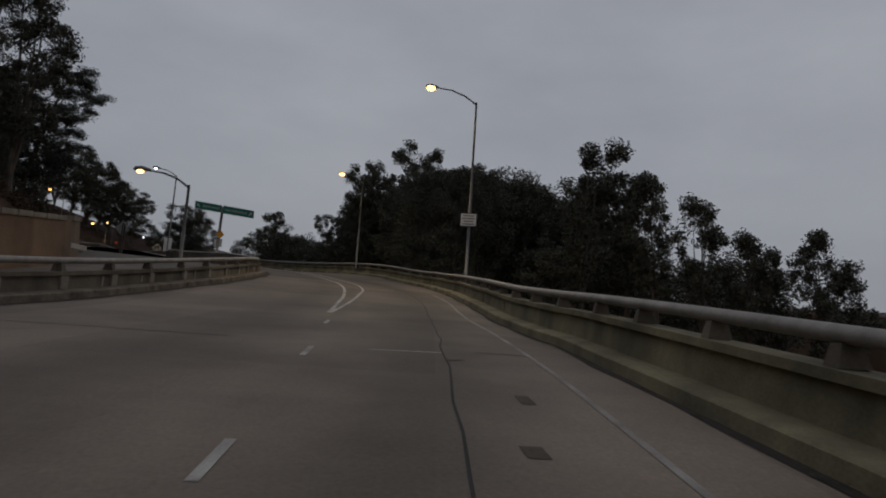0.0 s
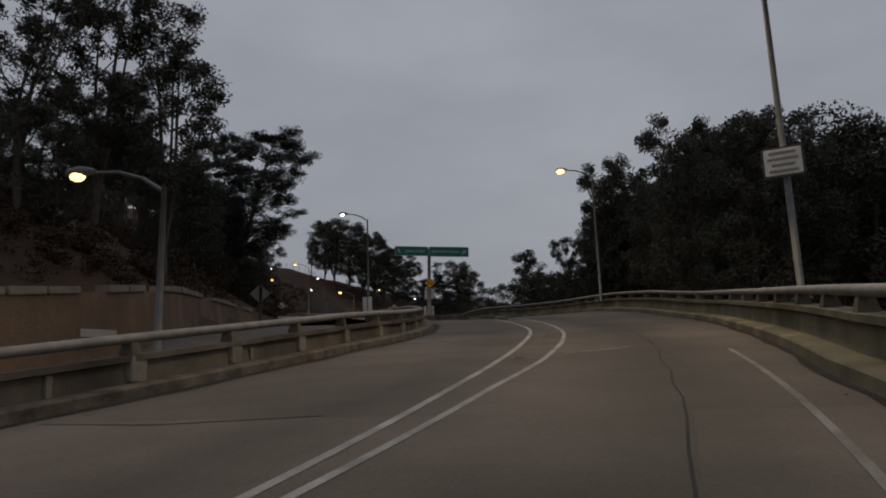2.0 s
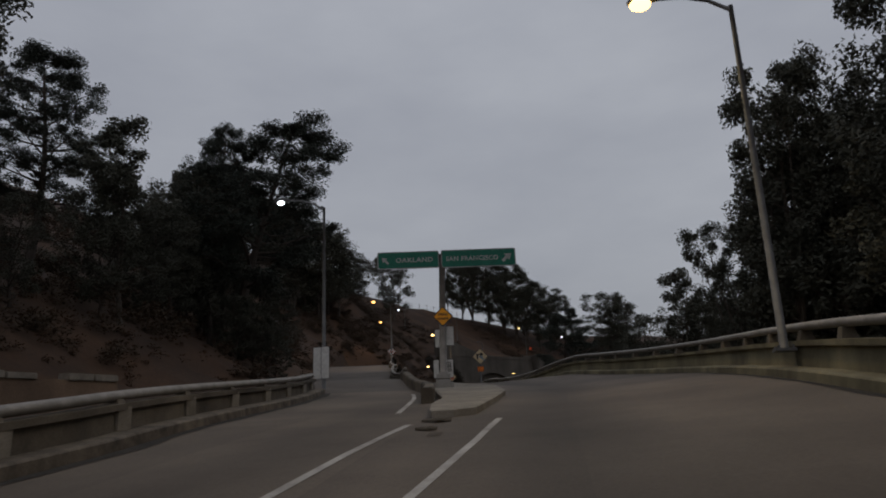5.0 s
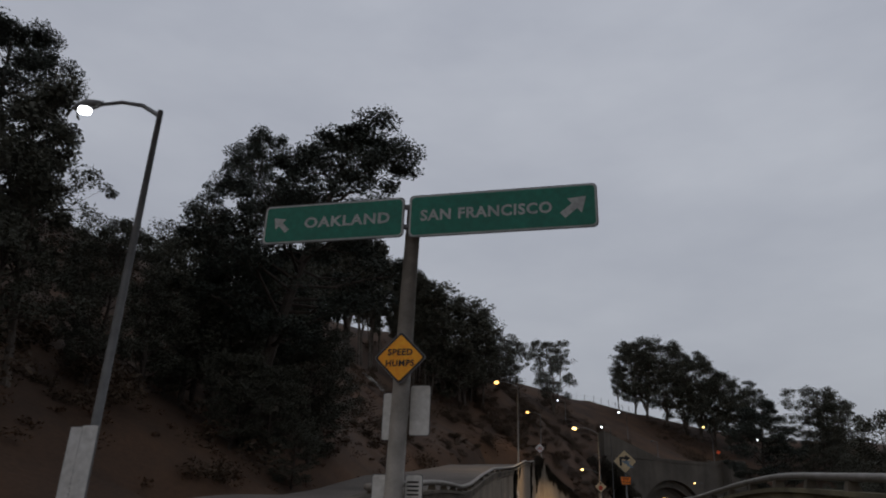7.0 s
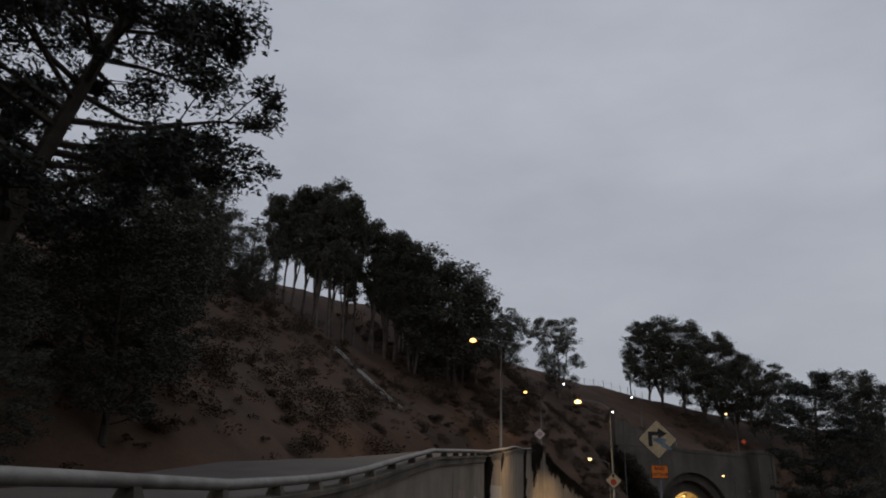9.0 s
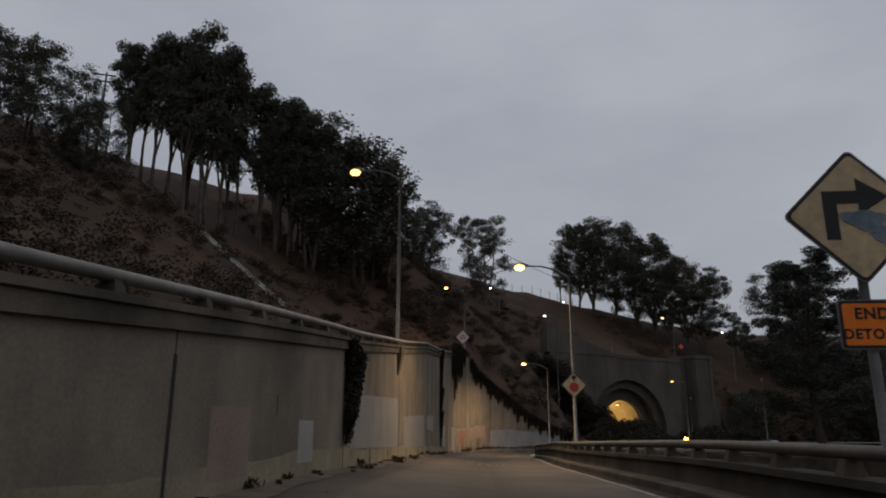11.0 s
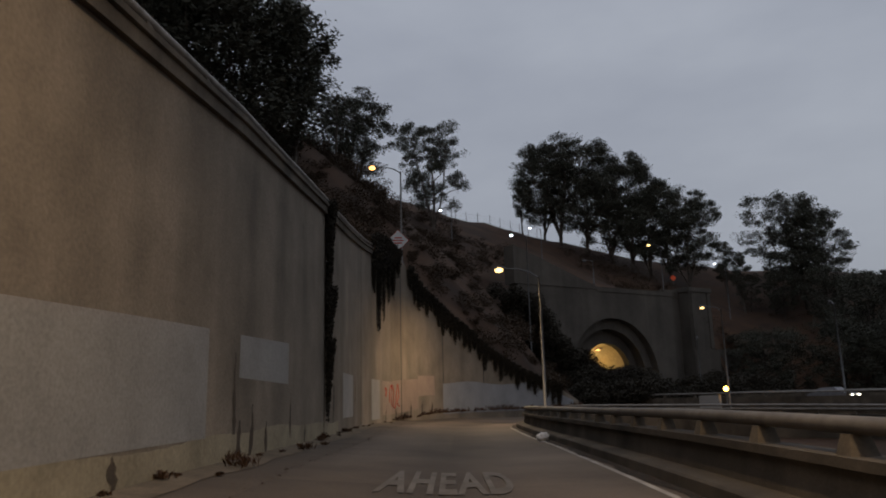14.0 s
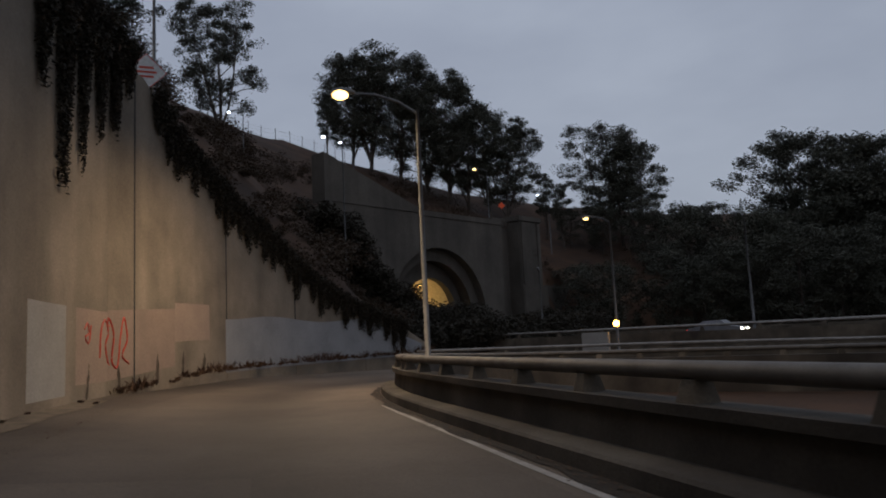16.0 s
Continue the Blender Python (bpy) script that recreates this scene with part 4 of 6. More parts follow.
def wall_patch(name, a, b, z0, z1, mat, proud=0.004, ragged=0.0, seed=1):
    rng = np.random.default_rng(seed)
    n = max(2, int((b - a) / 0.3))
    verts, faces = [], []
    for i in range(n + 1):
        s = a + (b - a) * i / n
        lo, hi = (z0(s) if callable(z0) else z0), (z1(s) if callable(z1) else z1)
        verts += [any_wall(s, lo + ragged * rng.normal(), proud), any_wall(s, hi + ragged * rng.normal(), proud)]
    for i in range(n):
        faces.append((2 * i, 2 * i + 2, 2 * i + 3, 2 * i + 1))
    return mesh(name, verts, faces, mat, wall_root)


M_BAND = material("pale_mossy_concrete", (0.33, 0.285, 0.195), (0.2, 0.172, 0.118), 0.8, 0.9, fine=15, bump=0.2)
wall_patch("pale_foot_band", 99, 170, -0.1, lambda s: 0.47 + 0.05 * math.sin(s * 0.4) + 0.03 * math.sin(s * 1.3), M_BAND, 0.003, 0.008)
wall_patch("paint_patch", 121.9, 123.6, 0.2, 1.31, M_PATCHP)
wall_patch("paint_patch", 126.6, 127.8, 0.26, 1.13, M_PATCH)
wall_patch("paint_patch", 132.2, 143.85, 0.5, lambda s: 2.1 + 0.048 * (s - 134), M_PATCH, 0.005)
wall_patch("paint_patch", 146.15, 155.7, 0.45, lambda s: 1.85 + 0.042 * (s - 146), M_PATCH, 0.005)
wall_patch("paint_patch", 157.5, 161.6, 1.5, lambda s: 2.32 + 0.045 * (s - 157.5), M_PATCH)
wall_patch("paint_patch", 171.3, 174.3, 0.5, 2.2, M_PATCH)
wall_patch("paint_patch", 180.5, 182.7, 0.2, 2.25, M_PATCH, 0.004)
wall_patch("paint_patch", 183.3, 186.0, 0.4, 2.25, M_PATCHP, 0.004)
wall_patch("paint_patch", 186.02, 190.6, 0.4, 2.3, M_PATCHP, 0.004)
wall_patch("paint_patch", 190.6, 193.6, 1.2, 2.5, M_PATCHP, 0.004)
wall_patch("paint_patch", 195.2, 213.6, -0.1, lambda s: 2.1 + 0.1 * math.sin(s * 0.7) if s < 208.6 else max(0.5, 2.1 - 0.3 * (s - 208.6)), M_PATCHB, 0.008)
for s in JOINTS[1:-1] + [187.62, 195.32, 201.82, 208.32]:
    z1 = (upper_z(s) - on(s, 4).z - 0.35) if s < 186 else table(BEND_TOP, s - 186) - 14.1
    wall_patch("joint_stain", s - 0.05, s + 0.05, 0.0, z1, M_DARK, 0.006)
stain_rng = np.random.default_rng(12)
for s in (125.0, 163.0, 170.0):
    h = upper_z(s) - on(s, 4).z
    a = h - 1.4 - stain_rng.random() * 1.2
    wall_patch("run_stain", s, s + 0.04 + 0.04 * stain_rng.random(), a + 0.4 - 0.5 * stain_rng.random(), a + 0.7, M_STAIN, 0.0045, 0.03, int(s))


def run_mark(s, w, z0, z1, seed):
    """A dark water run down the wall: a wavering strip that swells and thins."""
    rng = np.random.default_rng(seed)
    n = max(6, int((z1 - z0) / 0.12))
    verts, faces = [], []
    c = 0.0
    for i in range(n + 1):
        v = i / n
        c += 0.12 * w * rng.normal()
        h = 0.5 * w * (0.25 + 0.75 * math.sin(math.pi * min(1.0, v + 0.12))) * (0.5 + 0.9 * rng.random())
        z = z0 + (z1 - z0) * v
        verts += [any_wall(s + c - h, z, 0.0075), any_wall(s + c + h, z, 0.0075)]
    for i in range(n):
        faces.append((2 * i, 2 * i + 1, 2 * i + 3, 2 * i + 2))
    return mesh("run_stain", verts, faces, M_STAIN, wall_root)


for s, w, z0, z1 in ((157.2, 0.2, 0.45, 1.95), (157.6, 0.3, 0.0, 0.7), (158.3, 0.26, 0.0, 1.0), (159.6, 0.2, 0.0, 0.65), (161.9, 0.14, 0.2, 1.3), (163.6, 0.16, 0.0, 0.5), (168.7, 0.34, 0.4, 2.1), (175.0, 0.16, 1.1, 2.3),
                     (135.9, 0.2, 0.0, 0.6), (140.6, 0.2, 0.0, 0.5), (152.5, 0.3, 0.0, 0.4),
                     (184.0, 0.2, 0.0, 0.9), (186.6, 0.2, 0.0, 1.0), (189.3, 0.22, 0.0, 0.9), (191.2, 0.2, 0.0, 0.85), (193.0, 0.3, 0.0, 0.75), (196.0, 0.35, 0.0, 0.5), (199.5, 0.35, 0.0, 0.45), (203.0, 0.3, 0.0, 0.4)):
    run_mark(s, w, z0, z1, int(s * 10))
# red scrawl
bm = bmesh.new()
scr = [(183.6, 1.0), (183.7, 1.7), (184.0, 1.95), (184.2, 1.6), (184.0, 1.3), (184.3, 0.8), (184.6, 1.4), (184.7, 2.0), (185.0, 1.6), (184.9, 0.9), (185.2, 0.7), (185.4, 1.5), (185.6, 2.0), (185.8, 1.4), (185.5, 1.0), (185.9, 0.75)]
pts = smooth_line([(a, b, 0) for a, b in scr], 0.06)
add_tube(bm, [any_wall(a + 1.35, 1.45 + (b - 1.4) * 1.05, 0.0) for a, b, _ in pts], [0.035] * len(pts), 5)
pts = smooth_line([(182.9, 1.5, 0), (183.1, 1.65, 0), (183.2, 1.4, 0), (182.95, 1.3, 0), (183.2, 1.15, 0), (183.35, 1.6, 0)], 0.06)
add_tube(bm, [any_wall(a + 0.95, b + 0.25, 0.0) for a, b, _ in pts], [0.03] * len(pts), 5)
part("red_scrawl", bm, M_RED, wall_root, "sprayed red scrawl")
# corbel under the lamp on the wall, tapering down into it
bm = bmesh.new()
m = Matrix.Translation((on(143.5, 4.0).x, on(143.5, 4.0).y, upper_z(143.5))) @ pose(0, 0, 0, 0, 0, heading(143.5))
rings = []
for z, w, d in ((-1.0, 0.26, -0.03), (-0.65, 0.34, -0.13), (-0.15, 0.4, -0.22), (0.25, 0.4, -0.24), (0.38, 0.34, -0.2)):
    rings.append([bm.verts.new(m @ Vector(v)) for v in ((-w, d, z), (w, d, z), (w, 0.4, z), (-w, 0.4, z))])
for r, q in zip(rings, rings[1:]):
    for i in range(4):
        bm.faces.new((r[i], r[(i + 1) % 4], q[(i + 1) % 4], q[i]))
bm.faces.new(rings[0][::-1])
bm.faces.new(rings[-1])
part("lamp_corbel", bm, M_CONC, wall_root)
# pale run-down marks below the coping
for s, z in ((138.3, 3.75), (140.2, 4.1)):
    wall_patch("pale_run", s, s + 0.07, z - 0.3, z, M_BAND, 0.0045, 0.02, int(s))


# ---------------------------------------------------------------- ivy
def ivy(name, spots, label):
    """Hanging strands of small leaves from the top of the wall: spots of (s, top, length, width)."""
    rng = np.random.default_rng(len(spots) * 7 + int(spots[0][0]))
    out = []
    for s, top, long, wide in spots:
        for _ in range(int(95 * wide) + 8):
            ds, l = rng.normal() * wide * 0.4, long * (0.25 + 0.75 * rng.random() ** 1.5)
            n = int(l / 0.026) + 4
            for i in range(n):
                p = any_wall(s + ds * (1 - 0.45 * i / n) + rng.normal() * 0.06, 0.0, 0.05 + 0.3 * rng.random() * (1 - 0.7 * i / n))
                p.z = top + 0.25 * rng.random() - l * i / n
                a, b = rng.normal(size=3), rng.normal(size=3)
                a, b = a / np.linalg.norm(a) * (0.03 + 0.045 * rng.random()), b / np.linalg.norm(b) * 0.035
                p = np.array(p)
                out.append([p - a, p + b, p + a, p - b])
    return tagged(quads(name, np.array(out), M_IVY), label, "ivy", kind="stuff")


ivy("hanging_ivy", [(131.2, upper_z(131) + 0.1, 2.3, 0.4), (131.9, upper_z(131.9) - 0.2, 2.4, 0.55), (132.6, upper_z(132.6) - 0.3, 1.8, 0.5), (131.2, upper_z(131) - 1.8, 0.9, 0.25)], "dark ivy hanging over the wall joint")
ivy("hanging_ivy", [(166.6, upper_z(166.6) + 0.2, 5.0, 0.35), (166.9, upper_z(166.6) + 0.3, 1.2, 0.5), (167.0, upper_z(166.6) - 2.6, 1.9, 0.55), (166.7, upper_z(166.6) - 4.3, 2.6, 0.25)], "narrow column of dark ivy along a wall joint")
ivy("hanging_ivy", [(180.9, 23.4, 3.2, 0.7), (182.2, 23.8, 5.4, 0.6), (183.4, 24.0, 5.0, 0.5), (184.6, 24.1, 3.9, 0.6), (186.0, 24.0, 3.2, 0.6), (187.0, 23.9, 1.8, 0.5)], "thick curtain of dead ivy at the wall's high end")
ivy("hanging_ivy", [(186 + l, table(BEND_TOP, l) + 0.2, 1.1 + 1.1 * ((int(l * 3) * 37) % 10) / 10, 0.55) for l in np.arange(3.2, 26.0, 0.75)], "fringe of dry ivy along the sloping wall top")


# ---------------------------------------------------------------- neighbouring road and its low wall
strip("road_neighbour", -55, 66, 1.0, lambda s: table([(-55, 16.2), (20, 16.4), (40, 16.6), (52, 18.0), (66, 21)], s), lambda s: left_foot(s) + 0.75, -0.12, M_ASPHALT, cols=4)
tagged(bpy.data.objects["road_neighbour"], "dark neighbouring road beyond the barrier", "road", kind="structure")
NW = [Vector(v) for v in ((-12.4, -40.0, -1.6), (-12.7, -10.0, 0.6), (-13.4, 20.0, 3.9), (-15.6, 40.0, 6.0), (-18.8, 48.5, 7.1), (-23.1, 55.0, 8.2), (-27.8, 63.0, 9.3), (-31.0, 70.0, 10.3))]
NW = [Vector(v) for v in smooth_line([tuple(v) for v in NW], 1.5)]
low_wall = thing("wall_low", Matrix.Identity(4), "long low tan concrete wall with pale broken coping", "low wall", kind="structure")
NT = [table([(-40, -0.0), (-10, 2.1), (20, 5.5), (40, 8.15), (48.5, 9.4), (55, 10.2), (63, 10.9), (70, 11.2)], v.y) for v in NW]
M_TANWALL = material("tan_plastered_concrete", (0.19, 0.125, 0.08), (0.12, 0.08, 0.053), 0.5, 0.92, fine=15, bump=0.2, streak=0.25)
verts, faces = [], []
for (p, side), top in zip(poly_rows(NW, 1), NT):
    for u, z in ((0.0, p.z - 0.6), (0.25, top), (0.6, top), (0.6, p.z - 0.6)):
        verts.append((p.x + side.x * u, p.y + side.y * u, z))
for i in range(len(NW) - 1):
    for j in range(4):
        faces.append((4 * i + j, 4 * i + (j + 1) % 4, 4 * i + 4 + (j + 1) % 4, 4 * i + 4 + j))
mesh("wall_body", verts, faces, M_TANWALL, low_wall)
cop_rng = np.random.default_rng(8)
for i in range(len(NW) - 1):
    a, b = NW[i], NW[i + 1]
    d = b - a
    if cop_rng.random() < 0.12:
        continue
    bm = bmesh.new()
    l = d.length
    add_box(bm, (0.04, 0.15, -0.03), (l - 0.04, 0.66, 0.2 + 0.06 * cop_rng.random()), None, 0.03)
    ob = part("coping_block", bm, M_PALE, low_wall)
    ob.matrix_basis = Matrix.Translation((a.x, a.y, NT[i])) @ pose(0, 0, 0, 0, 0, math.degrees(math.atan2(d.y, d.x))) @ pose(0, 0, 0, 0, -math.degrees(math.atan2(NT[i + 1] - NT[i], math.hypot(d.x, d.y))), 0)
bm = bmesh.new()
add_box(bm, (-0.6, -0.01, 0), (0.6, 0.02, 0.25), Matrix.Translation((-15.35, 41.5, 6.9)) @ pose(0, 0, 0, 0, 0, 80), 0.005)
part("pale_patch", bm, M_PATCH, low_wall)

# ---------------------------------------------------------------- small sign on the lamp post, reflectors, weeds
notice = thing("notice_sign", facing(4.5, 43.26, 10.08, -0.1, -0.99), "small white notice with faded dark writing on a lamp post", "road sign")
b8 = board(notice, "sign_panel", 0.92, 0.74, Matrix.Identity(4), M_WHITE, border=M_BLACK, r=0.04)
for k, w in enumerate((0.3, 0.34, 0.26, 0.32)):
    flat_shape("writing_bar", [(-w, -0.035), (w, -0.035), (w, 0.035), (-w, 0.035)], M_PALE, b8, up((0, 0.22 - 0.15 * k, 0.029)))
bm = bmesh.new()
add_box(bm, (-0.3, 0.15, -0.06), (0.3, 0.2, 0.0), None, 0.005)
add_box(bm, (-0.3, -0.2, -0.06), (0.3, -0.15, 0.0), None, 0.005)
part("bracket", bm, M_GALV, notice)


def reflector(s, side_off, up_z, sign, h=0.3):
    """A narrow white strip painted up the barrier's face."""
    p = on(s, side_off)
    root = thing("barrier_reflector", Matrix.Translation((p.x, p.y, p.z + up_z)) @ pose(0, 0, 0, 0, 0, heading(s)), "narrow white reflector strip on the barrier face", "reflector", "barrier reflectors")
    bm = bmesh.new()
    add_box(bm, (-0.06, -0.025, -h / 2), (0.06, 0.025, h / 2), None, 0.01)
    part("plate", bm, M_PALE, root)


for s in (21.6, 26.6):
    reflector(s, right_foot(s) - 0.425, 0.38, -1)
for s, h in ((20.6, 0.3), (23.4, 0.22), (24.1, 0.26), (28.2, 0.34), (33.5, 0.24)):
    reflector(s, left_foot(s) + 0.425, 0.36, 1, h)


def weeds(name, spots, label):
    """Low dry weeds in tufts: spots of (place, height)."""
    rng = np.random.default_rng(len(spots))
    out = []
    for p, h in spots:
        for _ in range(int(40 + 60 * h)):
            q = np.array(p) + np.array([rng.normal() * h * 0.5, rng.normal() * h * 0.5, 0])
            d = np.array([rng.normal() * 0.45, rng.normal() * 0.45, 1.0]) * h * (0.4 + 0.7 * rng.random())
            w = rng.normal(size=3) * 0.016
            out.append([q - w, q + d * 0.6 - w * 0.7, q + d, q + d * 0.55 + w])
    return tagged(quads(name, np.array(out), M_GRASS), label, "weeds", kind="stuff")


weed_rng = np.random.default_rng(31)
spots = []
for s in np.arange(100, 184, 0.55):
    if weed_rng.random() < 0.5:
        spots.append((on(s + weed_rng.random() * 0.5, wall_off(s) - 0.06 - 0.7 * weed_rng.random() ** 2.5, 0.01), 0.05 + 0.2 * weed_rng.random() ** 4))
for l in np.arange(0.5, 28, 0.5):
    spots.append((on_bend(l, 0.0, 0.15 + 0.5 * weed_rng.random()), 0.1 + 0.4 * weed_rng.random() ** 2))
weeds("weeds", spots, "dry weeds and rubbish along the foot of the wall")
spots = [(on(s, wall_off(s) + 0.5 + 0.3 * weed_rng.random()) + Vector((0, 0, upper_z(s) - on(s, 4).z)), 0.3 + 0.4 * weed_rng.random()) for s in np.arange(176, 187, 0.5)]
weeds("weeds", spots, "dry weeds at the high end of the wall")


def litter(name, s0, s1, foot, count, label, seed):
    """Fallen leaves and grit lying flat along a gutter."""
    rng = np.random.default_rng(seed)
    out = []
    for _ in range(count):
        s = s0 + (s1 - s0) * rng.random()
        p = np.array(on(s, foot(s) + 0.03 + abs(rng.normal()) * 0.14, 0.015 + 0.02 * rng.random()))
        a = rng.normal(size=3) * np.array([1, 1, 0.06])
        b = np.cross(a, [0, 0, 1.0]) + rng.normal(size=3) * 0.04
        a, b = a / np.linalg.norm(a) * (0.012 + 0.03 * rng.random()), b / (np.linalg.norm(b) + 1e-6) * (0.008 + 0.012 * rng.random())
        out.append([p - a, p + b, p + a, p - b])
    return tagged(quads(name, np.array(out), M_GRASS), label, "leaf litter", kind="stuff")


litter("leaf_litter", 116, 186, right_foot, 2600, "dry leaves and grit gathered along the kerb", 61)
litter("leaf_litter", -10, 50, right_foot, 500, "dry leaves and grit in the gutter of the curve", 62)
litter("leaf_litter", 100, 184, lambda s: wall_off(s) - 1.5, 2200, "dry leaves scattered beside the wall", 63)


# ---------------------------------------------------------------- trees
def leaf_cloud(centre, radius, count, size, rng, squash=0.75, droop=0.0):
    """Many small leaf sprays scattered in a lump: an array (count, 4, 3)."""
    d = rng.normal(size=(count, 3))
    d /= np.linalg.norm(d, axis=1)[:, None]
    p = centre + d * (radius * rng.random(count) ** 0.42)[:, None] * np.array([1, 1, squash])
    a = rng.normal(size=(count, 3))
    a[:, 2] = a[:, 2] * 0.5 - droop
    a /= np.linalg.norm(a, axis=1)[:, None]
    b = np.cross(a, rng.normal(size=(count, 3)))
    b /= np.linalg.norm(b, axis=1)[:, None] + 1e-9
    l = (size * (0.6 + 0.8 * rng.random(count)))[:, None]
    w = (size * (0.28 + 0.3 * rng.random(count)))[:, None]
    return np.stack([p - a * l, p + b * w + a * 0.1 * l, p + a * l, p - b * w], 1)


# limbs, lowest limb, reach, rise of a limb, its curve, side twigs, their length, leaves in a clump, clump, leaf, flatness, droop, stems, lean
KINDS = {
    "eucalyptus": (24, 0.34, 0.16, 0.9, 0.25, 3, 0.5, 80, 0.05, 0.17, 0.75, 0.6, 3, 0.04),
    "near_eucalyptus": (30, 0.26, 0.2, 0.75, 0.2, 5, 0.45, 95, 0.036, 0.115, 0.8, 0.8, 3, 0.04),
    "round": (30, 0.1, 0.27, 0.55, 0.15, 3, 0.42, 62, 0.062, 0.19, 0.85, 0.2, 1, 0.03),
    "near_round": (44, 0.08, 0.27, 0.5, 0.1, 4, 0.42, 100, 0.046, 0.13, 0.85, 0.3, 1, 0.03),
    "dome": (54, 0.17, 0.35, 0.6, -0.1, 4, 0.45, 95, 0.05, 0.13, 0.8, 0.4, 4, 0.05),
    "pine": (44, 0.27, 0.28, 0.22, 0.1, 7, 0.42, 150, 0.037, 0.085, 0.55, 0.0, 1, 0.05),
}


def crown_reach(kind, v):
    """Length of a limb by its height v in the crown, 0 at the lowest and 1 at the top."""
    if kind == "dome":
        return math.sqrt(max(0.1, 1 - ((v - 0.3) / 0.74) ** 2))
    if kind == "pine":
        return math.sqrt(max(0.1, 1 - (v / 1.04) ** 2)) * (0.75 + 0.25 * min(1.0, v * 4))
    if "round" in kind:
        return math.sqrt(max(0.06, 1 - ((v - 0.45) / 0.58) ** 2))
    return 0.55 + 0.6 * math.sin(math.pi * min(1.0, 0.15 + 0.8 * v))


def tree_mesh(name, kind, height, seed, lean=None):
    """Trunk, limbs and twigs, with clumps of leaf sprays at the ends of the twigs and gaps between. Returns a thing at the origin."""
    rng = np.random.default_rng(seed)
    root = new(name)
    bm = bmesh.new()
    leaves = []
    n, lo, reach, rise, curve, twigs, side, count, clump, size, flat, droop, stems, slant = KINDS[kind]
    lean = rng.normal(size=2) * slant * height if lean is None else np.array(lean)
    bend = rng.normal(size=2) * 0.012 * height
    trunk = lambda t: np.array([lean[0] * t**1.3 + bend[0] * math.sin(5 * t), lean[1] * t**1.3 + bend[1] * math.sin(4 * t), height * 0.95 * t])
    r0 = height * (0.021 if kind == "pine" else 0.015)
    ts = np.linspace(0, 0.96, 8)
    add_tube(bm, [trunk(t) for t in ts], [r0 * (1 - 0.88 * t) for t in ts], 8)
    # several stems rise from low on the trunk and carry limbs of their own
    lines = [trunk]
    for q in range(stems - 1):
        a, k, t0 = rng.random() * math.tau, height * reach * (0.35 + 0.35 * rng.random()), lo * (0.35 + 0.5 * rng.random())
        stem = lambda t, a=a, k=k, t0=t0: trunk(t) + np.array([math.cos(a), math.sin(a), 0.0]) * k * max(0.0, (t - t0) / (1 - t0)) ** 0.7
        us = np.linspace(t0, 0.92, 6)
        add_tube(bm, [stem(t) for t in us], [r0 * 0.65 * (1 - 0.85 * t) for t in us], 6, False)
        lines.append(stem)
    for i in range(n):
        v = (i + rng.random()) / n
        t = min(lo + (1.0 - lo) * v, 0.97)
        a = i * 2.4 + 0.6 * rng.normal()
        long = height * reach * crown_reach(kind, v) * (0.62 + 0.5 * rng.random()) * (0.72 if stems > 1 else 1.0)
        up_k = rise * (0.6 + 0.8 * rng.random())
        p0 = lines[i % len(lines)](t)
        d = np.array([math.cos(a), math.sin(a), 0.0])
        limb = [p0 + d * long * q + np.array([0, 0, long * (up_k * q + curve * q * q)]) + rng.normal(size=3) * 0.035 * long * (q > 0) for q in (0, 0.35, 0.7, 1.0)]
        w = r0 * 0.42 * (1.15 - t)
        add_tube(bm, limb, [w, w * 0.7, w * 0.42, w * 0.15], 5, False)
        tips = [limb[-1]]
        for j in range(twigs):
            q = 0.3 + 0.68 * (j + rng.random()) / twigs
            k = min(int(q / 0.35), 2)
            f = (q - (0, 0.35, 0.7)[k]) / (0.35, 0.35, 0.3)[k]
            base = limb[k] * (1 - f) + limb[k + 1] * f
            b = a + (1 if j % 2 else -1) * (0.5 + 0.9 * rng.random())
            sl = long * side * (1.15 - 0.55 * q) * (0.5 + 0.8 * rng.random())
            tip = base + np.array([math.cos(b) * sl, math.sin(b) * sl, sl * (up_k * 0.7 + 0.25 * rng.normal())])
            add_tube(bm, [base, (base + tip) / 2 + np.array([0, 0, 0.04 * sl]), tip], [w * 0.3, w * 0.2, w * 0.08], 3, False)
            tips.append(tip)
        for tip in tips:
            rad = height * clump * (0.6 + 0.8 * rng.random())
            leaves.append(leaf_cloud(tip, rad, int(count * (0.6 + 0.8 * rng.random())), size * height / 16, rng, flat, droop))
    part("trunk", bm, M_EUBARK if "eucalyptus" in kind or kind == "dome" else M_BARK, root)
    quads("crown", np.concatenate(leaves), M_PINE if kind == "pine" else M_LEAF, root)
    return root


TREES = {}
for kind, height, seeds in (("eucalyptus", 18.0, (1, 2, 3, 4)), ("near_eucalyptus", 18.0, (5, 6)), ("round", 13.0, (11, 12, 13)), ("near_round", 15.0, (14, 15)), ("dome", 22.0, (17, 18)), ("pine", 19.0, (21, 23, 29))):
    for q, sd in enumerate(seeds):
        TREES[kind, q] = tree_mesh("pine_tree" if kind == "pine" else "broadleaf_tree" if "round" in kind else "eucalyptus_tree", kind, height, sd, (1.6, 3.6) if sd == 29 else None)
USED = set()
HEIGHTS = {"eucalyptus": 18.0, "near_eucalyptus": 18.0, "round": 13.0, "near_round": 15.0, "dome": 22.0, "pine": 19.0}
EUC = ("tall dark eucalyptus with bare trunk and ragged crown", "tree", "eucalyptus trees")
